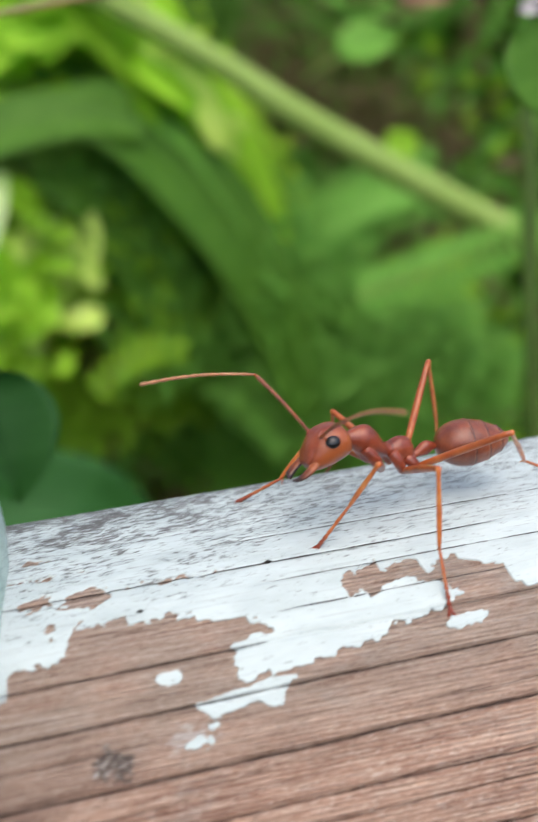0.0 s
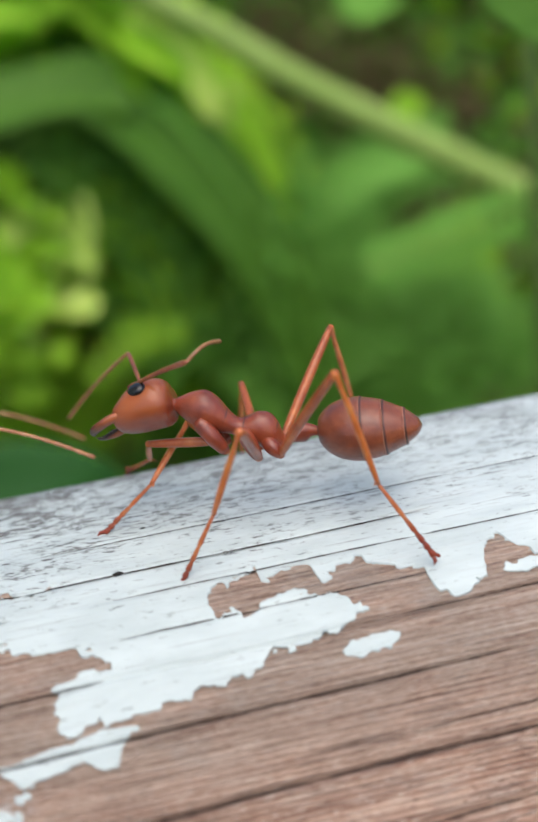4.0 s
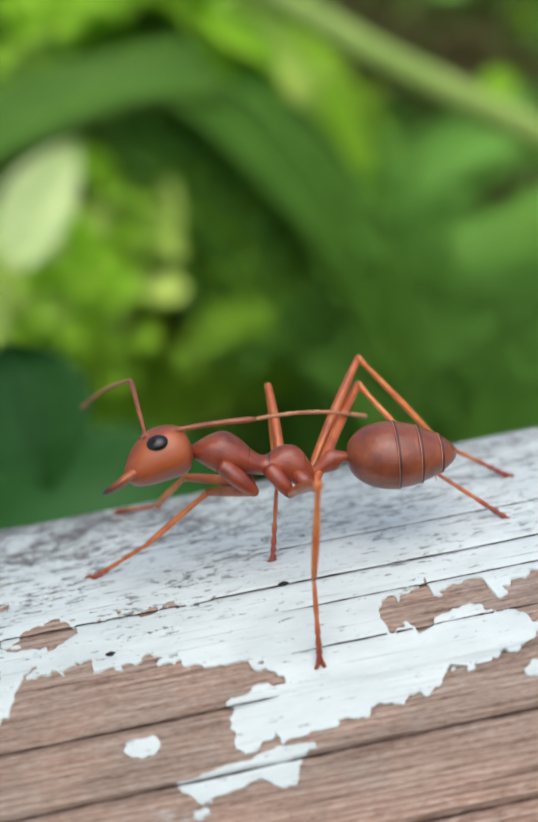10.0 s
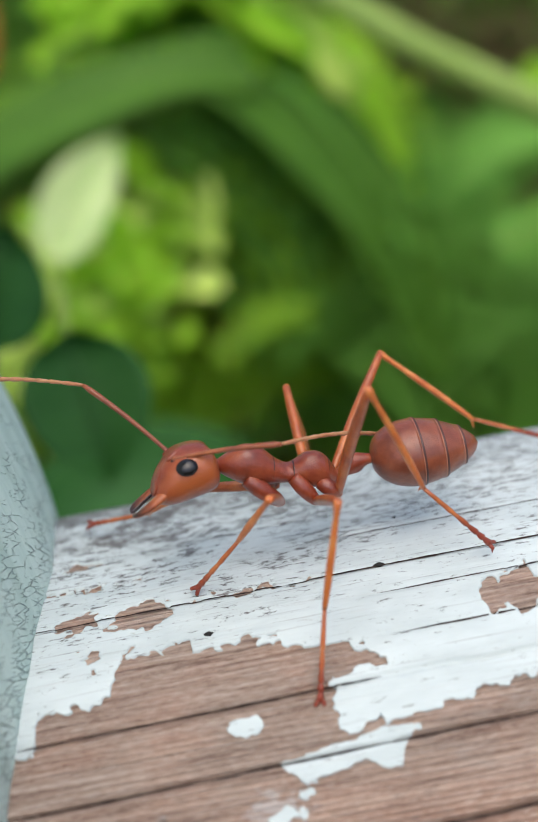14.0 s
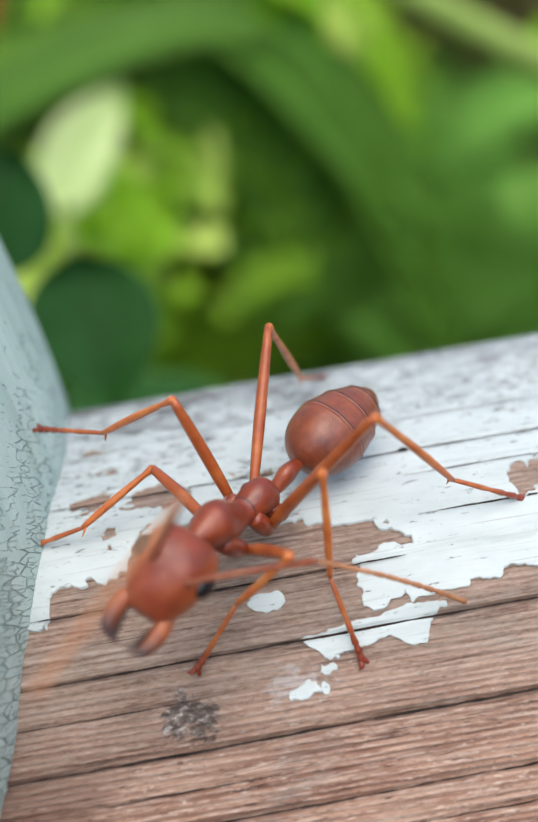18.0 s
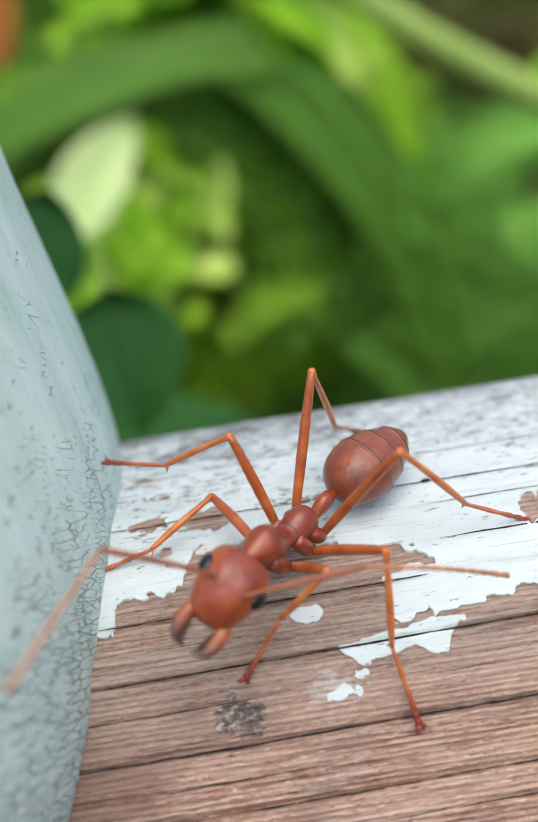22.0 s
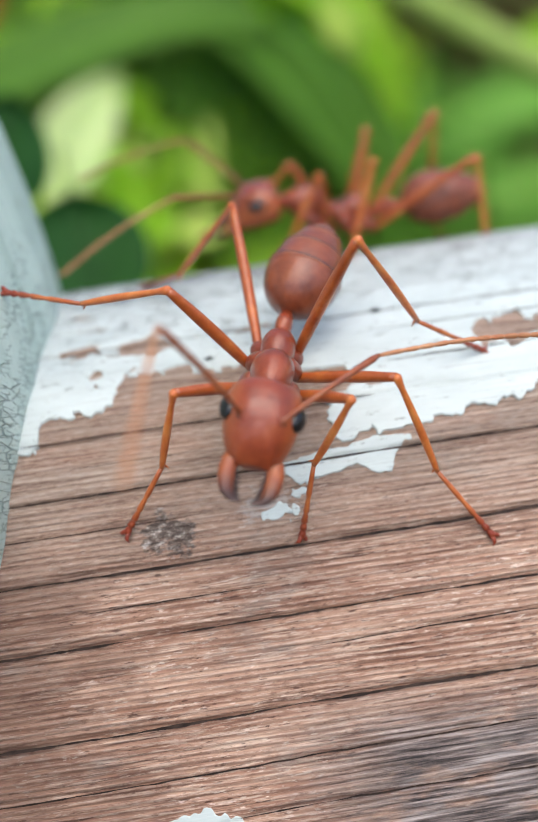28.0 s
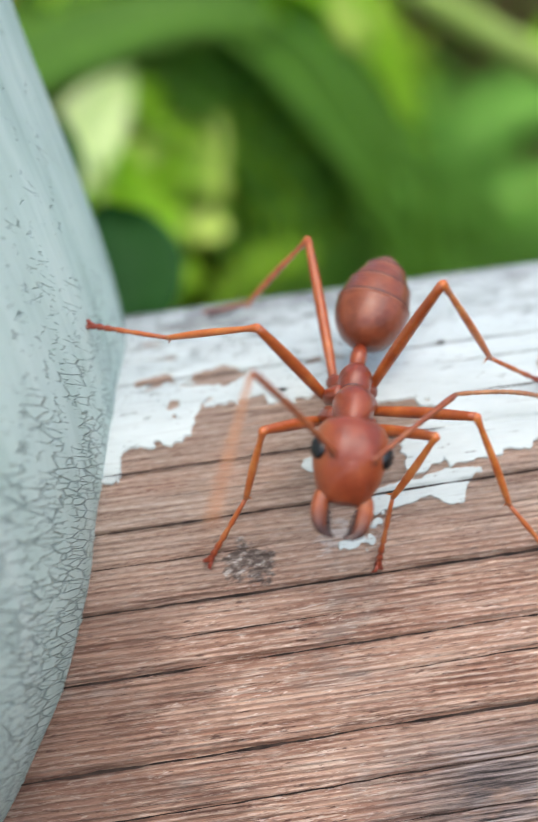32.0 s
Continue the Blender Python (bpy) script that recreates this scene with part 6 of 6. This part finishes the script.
stance(28, -3.04, -4.05, 0.512, 4.52, 0.0163, -0.328, 0.0226, -0.488, 0.0504, -0.224, -0.745, 2.47, -0.000201, -4.24, -0.0841, -1.5, 0.923, 0.107, 0.237, -2.96, -4.98, 1.37, -5.31, 2.24, -2.1, -6.87, -4.59, -9.01, -1.25, -6.09, 4.03, 0.174, 0.514, 0.456, -0.301, -0.671, 0.0298, 0.0295, -0.0474, -0.0395, 0.0585, 2.52, 0.15)
stance(29, -3.08, -3.99, 0.558, 4.5, 0.0335, -0.325, 0.118, -0.606, -0.01, -0.146, -0.777, 2.44, 0.0353, -4.15, -0.469, -1.78, 0.715, -0.0107, 0.367, -2.96, -4.98, 1.37, -5.31, 2.24, -2.1, -6.87, -4.59, -9.01, -1.25, -6.09, 4.03, 0.174, 0.514, 0.456, -0.301, -0.671, 0.0298, 0.0295, -0.0474, -0.0395, 0.0585, 2.52, 0.15)
stance(30, -3.06, -3.99, 0.567, 4.5, 0.0312, -0.312, 0.104, -0.593, -0.042, -0.156, -0.726, 2.44, 0.0224, -4.09, -0.558, -1.8, 0.71, -0.00488, 0.272, -2.96, -4.98, 1.37, -5.31, 2.24, -2.1, -6.87, -4.59, -9.01, -1.25, -6.09, 4.03, 0.174, 0.514, 0.456, -0.301, -0.671, 0.0298, 0.0295, -0.0474, -0.0395, 0.0585, 2.52, 0.15)
stance(31, -2.99, -3.98, 0.53, 4.52, 0.0322, -0.306, -0.0448, -0.582, -0.078, -0.171, -0.738, 2.48, -0.105, -4.52, -0.101, -1.65, 0.992, 0.109, 0.373, -2.96, -4.98, 1.37, -5.31, 2.24, -2.1, -6.87, -4.59, -9.01, -1.25, -6.09, 4.03, 0.174, 0.514, 0.456, -0.301, -0.671, 0.0298, 0.0295, -0.0474, -0.0395, 0.0585, 2.52, 0.15)
stance(32, -3.1, -4, 0.565, 4.5, 0.0297, -0.333, 0.126, -0.527, 0.0614, -0.101, -0.759, 2.44, -0.0325, -4.13, -0.525, -1.72, 0.748, -0.0857, 0.281, -2.96, -4.98, 1.37, -5.31, 2.24, -2.1, -6.87, -4.59, -9.01, -1.25, -6.09, 4.03, 0.174, 0.514, 0.456, -0.301, -0.671, 0.0298, 0.0295, -0.0474, -0.0395, 0.0585, 2.52, 0.15)


def foothold(x, y, lift):
    return Vector((x, y, float(crest(np.float64(y))) + lift + 0.07))


def key_parts(parts, rows):
    """rows: seconds, pose of the body, poses of the parts."""
    walk(parts["root"], [(t, m) for t, m, _ in rows])
    for name in rows[0][2]:
        walk(parts[name], [(t, d[name]) for t, _, d in rows])


def main_rows():
    times = [t for t, _ in STANCES]
    table = np.array([v for _, v in STANCES])
    rows = []
    for i in range(len(times)):
        a, b = times[i], times[min(i + 1, len(times) - 1)]
        n = 1 if i == len(times) - 1 else (4 if table[i + 1][19:31].round(2).tolist() != table[i][19:31].round(2).tolist() else 2)
        for q in range(n):
            u = q / n
            w = u * u * (3 - 2 * u)
            v = table[i] * (1 - w) + table[min(i + 1, len(times) - 1)] * w
            body = turn3(*v[3:6]).to_4x4()
            inv = body.to_3x3().transposed()
            c = Vector(v[:3])
            feet = []
            for k in range(6):
                p, e = table[i][19 + 2 * k : 21 + 2 * k], table[min(i + 1, len(times) - 1)][19 + 2 * k : 21 + 2 * k]
                stride = float(np.linalg.norm(e - p))
                up = 0.3 * min(stride, 2.5) * math.sin(math.pi * u) if stride > 0.25 else 0.0
                feet.append(inv @ (foothold(v[19 + 2 * k], v[20 + 2 * k], v[37 + k] + up) - c))
            body.translation = c * MM
            rows.append((a + (b - a) * u, body, joint_poses(v[6:9], v[9:11], (v[11:15], v[15:19]), feet, v[31:37])))
    return rows


REST = {"L1": (3.0, 1.6), "L2": (-0.7, 3.4), "L3": (-5.9, 2.3), "R1": (3.0, -1.6), "R2": (-0.7, -3.4), "R3": (-5.9, -2.3)}


def stroll_rows(track, height=2.2):
    """A walking ant along track rows: seconds, x y z of the body, heading, nose, roll in degrees, steps taken so far."""
    rows = []
    for t, x, y, z, yaw, nose, roll, steps in track:
        body = turn3(radians(yaw), radians(nose), radians(roll)).to_4x4()
        body.translation = Vector((x, y, z)) * MM
        feet, swing = [], []
        for leg in LEGS:
            px, py = REST[leg]
            ph = 2 * math.pi * steps + (0 if leg in ("L1", "R2", "L3") else math.pi)
            feet.append(Vector((px + 0.75 * math.cos(ph), py, -height + 0.35 * max(0.0, -math.sin(ph)))))
            swing.append(0.0)
        sway = 0.25 * math.sin(5 * steps)
        feel = ((0.7 + sway, 0.35, 0.25, -0.35), (-0.7 + sway, 0.45, -0.2, -0.25))
        rows.append((t, body, joint_poses((0.1 * sway, -0.3, 0), (0.0, -0.35), feel, feet, swing)))
    return rows


def filled(track):
    """More rows between those given, so that legs step while the body moves."""
    out = []
    for a, b in zip(track, track[1:]):
        d = math.dist(a[1:4], b[1:4])
        n = max(1, min(12, int(d / 0.9)))
        for q in range(n):
            u = q / n
            out.append([p + (r - p) * u for p, r in zip(a, b)])
    out.append(list(track[-1]))
    rows, steps, last = [], 0.0, out[0]
    seen = -1.0
    for r in out:
        steps += math.dist(last[1:4], r[1:4]) / 3.2
        last = r
        if r[0] - seen >= 0.033:
            rows.append((*r, steps))
            seen = r[0]
    return rows


TRACKS = [
    [
        (0.00, 26.00, 10.20, -9.00, 180, 0, -75),
        (1.00, 20.98, 8.50, -3.92, 180, 0, -40),
        (1.30, 16.98, 6.60, -0.92, 180, 8, -12),
        (1.40, 7.77, 6.60, 0.68, 180, 8, -12),
        (1.50, 1.58, 6.60, 1.24, 180, 8, -12),
        (1.60, -3.85, 6.60, 1.86, 180, 8, -12),
        (1.70, -9.01, 6.60, 2.21, 180, 8, -12),
        (1.88, -9.51, 8.90, -1.79, 180, -5, -45),
        (2.15, -9.01, 10.30, -9.00, 180, 0, -75),
        (4.20, -1.00, 10.40, -18.00, 180, 0, -75),
        (32.00, -1.00, 10.40, -18.00, 180, 0, -75),
    ],
    [
        (0.00, 35.00, 10.20, -11.00, 180, 0, -75),
        (5.90, 35.00, 10.20, -11.00, 180, 0, -75),
        (6.80, 17.88, 8.50, -4.53, 180, 0, -40),
        (7.10, 13.88, 6.60, -1.53, 180, 8, -12),
        (7.20, 10.74, 6.60, -0.82, 180, 8, -12),
        (7.40, 8.18, 6.60, 0.20, 180, 8, -12),
        (7.60, 5.61, 6.60, 0.87, 180, 8, -12),
        (7.80, 2.89, 6.60, 0.60, 180, 8, -12),
        (8.00, 0.40, 6.60, 0.20, 180, 8, -12),
        (8.20, -4.20, 6.60, -0.30, 180, 8, -12),
        (8.40, -8.17, 6.60, -0.22, 180, 8, -12),
        (8.58, -8.67, 8.90, -4.22, 180, -5, -45),
        (8.85, -8.17, 10.30, -9.00, 180, 0, -75),
        (10.90, 8.00, 10.40, -18.00, 180, 0, -75),
        (32.00, 8.00, 10.40, -18.00, 180, 0, -75),
    ],
    [
        (0.00, 44.00, 10.20, -13.00, 180, 0, -75),
        (6.90, 44.00, 10.20, -13.00, 180, 0, -75),
        (7.80, 16.29, 8.50, -2.41, 180, 0, -40),
        (8.10, 13.60, 6.60, 0.59, 180, 8, -12),
        (8.30, 8.21, 6.60, 0.64, 180, 8, -12),
        (8.50, 3.74, 6.60, 0.42, 180, 8, -12),
        (8.80, -3.38, 6.60, 1.08, 180, 8, -12),
        (9.00, -6.43, 6.60, 1.60, 180, 8, -12),
        (9.20, -9.93, 6.60, 0.78, 180, 8, -12),
        (9.38, -10.43, 8.90, -3.22, 180, -5, -45),
        (9.65, -9.93, 10.30, -9.00, 180, 0, -75),
        (11.70, 17.00, 10.40, -18.00, 180, 0, -75),
        (32.00, 17.00, 10.40, -18.00, 180, 0, -75),
    ],
    [
        (0.00, 53.00, 10.20, -9.00, 180, 0, -75),
        (11.90, 53.00, 10.20, -9.00, 180, 0, -75),
        (12.80, 13.93, 8.50, -4.47, 180, 0, -40),
        (13.10, 9.93, 6.60, -1.47, 180, 8, -12),
        (13.20, 3.30, 6.60, -0.19, 180, 8, -12),
        (13.30, -4.33, 6.60, 0.99, 180, 8, -12),
        (13.40, -9.79, 6.60, 1.27, 180, 8, -12),
        (13.58, -10.29, 8.90, -2.73, 180, -5, -45),
        (13.85, -9.79, 10.30, -9.00, 180, 0, -75),
        (15.90, 26.00, 10.40, -18.00, 180, 0, -75),
        (32.00, 26.00, 10.40, -18.00, 180, 0, -75),
    ],
    [
        (0.00, 62.00, 10.20, -11.00, 180, 0, -75),
        (14.00, 62.00, 10.20, -11.00, 180, 0, -75),
        (14.90, 1.69, 8.50, -0.50, 180, 0, -40),
        (15.20, -2.31, 6.60, 2.50, 180, 8, -12),
        (15.50, -5.00, 6.60, 3.30, 204, 20, -12),
        (15.70, -4.50, 6.60, 2.88, 204, 20, -12),
        (16.00, -2.45, 6.60, 1.14, 204, 20, -12),
        (16.50, -3.35, 6.60, 1.04, 204, 20, -12),
        (16.60, -4.34, 6.60, 0.38, 180, 8, -12),
        (16.70, -6.75, 6.60, 0.38, 180, 8, -12),
        (16.85, -10.46, 6.60, 0.46, 180, 8, -12),
        (17.00, -14.70, 6.60, 0.18, 180, 8, -12),
        (17.18, -15.20, 8.90, -3.82, 180, -5, -45),
        (17.45, -14.70, 10.30, -9.00, 180, 0, -75),
        (19.50, 35.00, 10.40, -18.00, 180, 0, -75),
        (32.00, 35.00, 10.40, -18.00, 180, 0, -75),
    ],
    [
        (0.00, 71.00, 10.20, -13.00, 180, 0, -75),
        (21.30, 71.00, 10.20, -13.00, 180, 0, -75),
        (22.20, 11.74, 8.50, -2.70, 180, 0, -40),
        (22.50, 7.74, 6.60, 0.30, 180, 8, -12),
        (22.60, 4.49, 6.60, 0.51, 180, 8, -12),
        (22.70, 0.75, 6.60, 0.51, 180, 8, -12),
        (22.80, -1.44, 6.60, 1.36, 180, 8, -12),
        (22.90, -3.42, 6.60, 1.88, 180, 8, -12),
        (23.00, -2.22, 6.60, 1.62, 180, 8, -12),
        (23.20, -2.84, 6.60, 1.89, 180, 8, -12),
        (23.40, -3.53, 6.60, 1.55, 180, 8, -12),
        (23.50, -4.06, 6.60, 1.16, 180, 8, -12),
        (23.70, -6.01, 6.60, -1.42, 180, 8, -12),
        (23.80, -8.06, 6.60, -2.06, 180, 8, -12),
        (23.98, -8.56, 8.90, -6.06, 180, -5, -45),
        (24.25, -8.06, 10.30, -9.00, 180, 0, -75),
        (26.30, 44.00, 10.40, -18.00, 180, 0, -75),
        (32.00, 44.00, 10.40, -18.00, 180, 0, -75),
    ],
    [
        (0.00, 80.00, 10.20, -9.00, 180, 0, -75),
        (22.90, 80.00, 10.20, -9.00, 180, 0, -75),
        (24.00, 18.49, 8.50, -3.25, 180, 0, -40),
        (24.10, 11.49, 6.60, -0.25, 180, 8, -12),
        (24.20, 6.68, 6.60, 0.56, 180, 8, -12),
        (24.40, 1.48, 6.60, 0.27, 180, 8, -12),
        (24.50, -4.04, 6.60, 0.75, 180, 8, -12),
        (24.68, -4.54, 8.90, -3.25, 180, -5, -45),
        (24.95, -4.04, 10.30, -9.00, 180, 0, -75),
        (27.00, 53.00, 10.40, -18.00, 180, 0, -75),
        (32.00, 53.00, 10.40, -18.00, 180, 0, -75),
    ],
    [
        (0.00, 89.00, 10.20, -11.00, 180, 0, -75),
        (26.50, 89.00, 10.20, -11.00, 180, 0, -75),
        (27.40, 15.48, 8.50, -2.29, 180, 0, -40),
        (27.70, 11.48, 6.60, 0.71, 180, 8, -12),
        (27.80, 8.32, 6.60, 0.96, 180, 8, -12),
        (27.90, 3.85, 6.60, 0.89, 184, 14, -12),
        (28.00, -0.07, 6.60, 1.31, 184, 14, -12),
        (28.20, -3.30, 6.60, 0.90, 184, 14, -12),
        (28.35, -1.58, 6.60, 0.53, 180, 8, -12),
        (28.50, -0.36, 6.60, -0.63, 180, 8, -12),
        (28.68, 0.14, 8.90, -4.63, 180, -5, -45),
        (28.95, -0.36, 10.30, -9.00, 180, 0, -75),
        (31.00, 62.00, 10.40, -18.00, 180, 0, -75),
        (32.00, 62.00, 10.40, -18.00, 180, 0, -75),
    ],
    [
        (0.00, -6.00, 10.20, -9.00, 0, 0, -75),
        (2.40, -6.00, 10.20, -9.00, 0, 0, -75),
        (3.30, -12.34, 8.50, -1.44, 0, 0, -40),
        (3.60, -11.34, 6.60, 1.56, 0, 8, -12),
        (4.00, -8.61, 6.60, 1.17, 0, 8, -12),
        (4.20, -9.25, 6.60, 1.10, 0, 8, -12),
        (4.40, -10.52, 6.60, 1.34, 0, 8, -12),
        (4.50, -11.33, 6.60, 1.59, 0, 8, -12),
        (4.68, -11.83, 8.90, -2.41, 0, -5, -45),
        (4.95, -11.33, 10.30, -9.00, 0, 0, -75),
        (7.00, 71.00, 10.40, -18.00, 0, 0, -75),
        (32.00, 71.00, 10.40, -18.00, 0, 0, -75),
    ],
    [
        (0.00, -10.00, 10.20, -15.00, 180, 0, -75),
        (9.30, -10.00, 10.20, -12.00, 180, 0, -75),
        (9.48, -8.43, 8.60, -3.19, 180, 0, -40),
        (9.60, -6.43, 6.60, -0.19, 180, 8, -12),
        (9.80, -3.71, 6.60, -0.64, 184, 4, -12),
        (9.90, -3.71, 7.40, -2.44, 184, -4, -30),
        (10.10, -8.00, 10.30, -9.00, 180, 0, -75),
        (12.10, -20.00, 10.40, -18.00, 180, 0, -75),
        (32.00, -20.00, 10.40, -18.00, 180, 0, -75),
    ],
]


def focus_rows():
    """Where the lens is focused: on the ant, for a moment behind it, later on its gaster, at last on its front."""
    rows = []
    times = [t for t, _ in STANCES]
    table = np.array([v for _, v in STANCES])
    for t in sorted(times + [1.2, 1.5, 1.8, 2.15, 2.3]):
        x, y, z, yaw = [float(np.interp(t, times, table[:, k])) for k in range(4)]
        back = float(np.interp(t, (1.2, 1.5, 1.8, 2.0, 2.15), (0, 6, 10, 10, 0)))
        fore = float(np.interp(t, (16, 17, 24, 26.8), (0, -1.6, -1.6, 0.0)))
        rows.append((t, pose((x + fore * math.cos(yaw)) * MM, (y + fore * math.sin(yaw) + back) * MM, z * MM)))
    return rows


def motions():
    walk(focus, focus_rows())
    key_parts(main_ant, main_rows())
    for parts, track in zip(passers, TRACKS):
        key_parts(parts, stroll_rows(filled(track)))


motions()
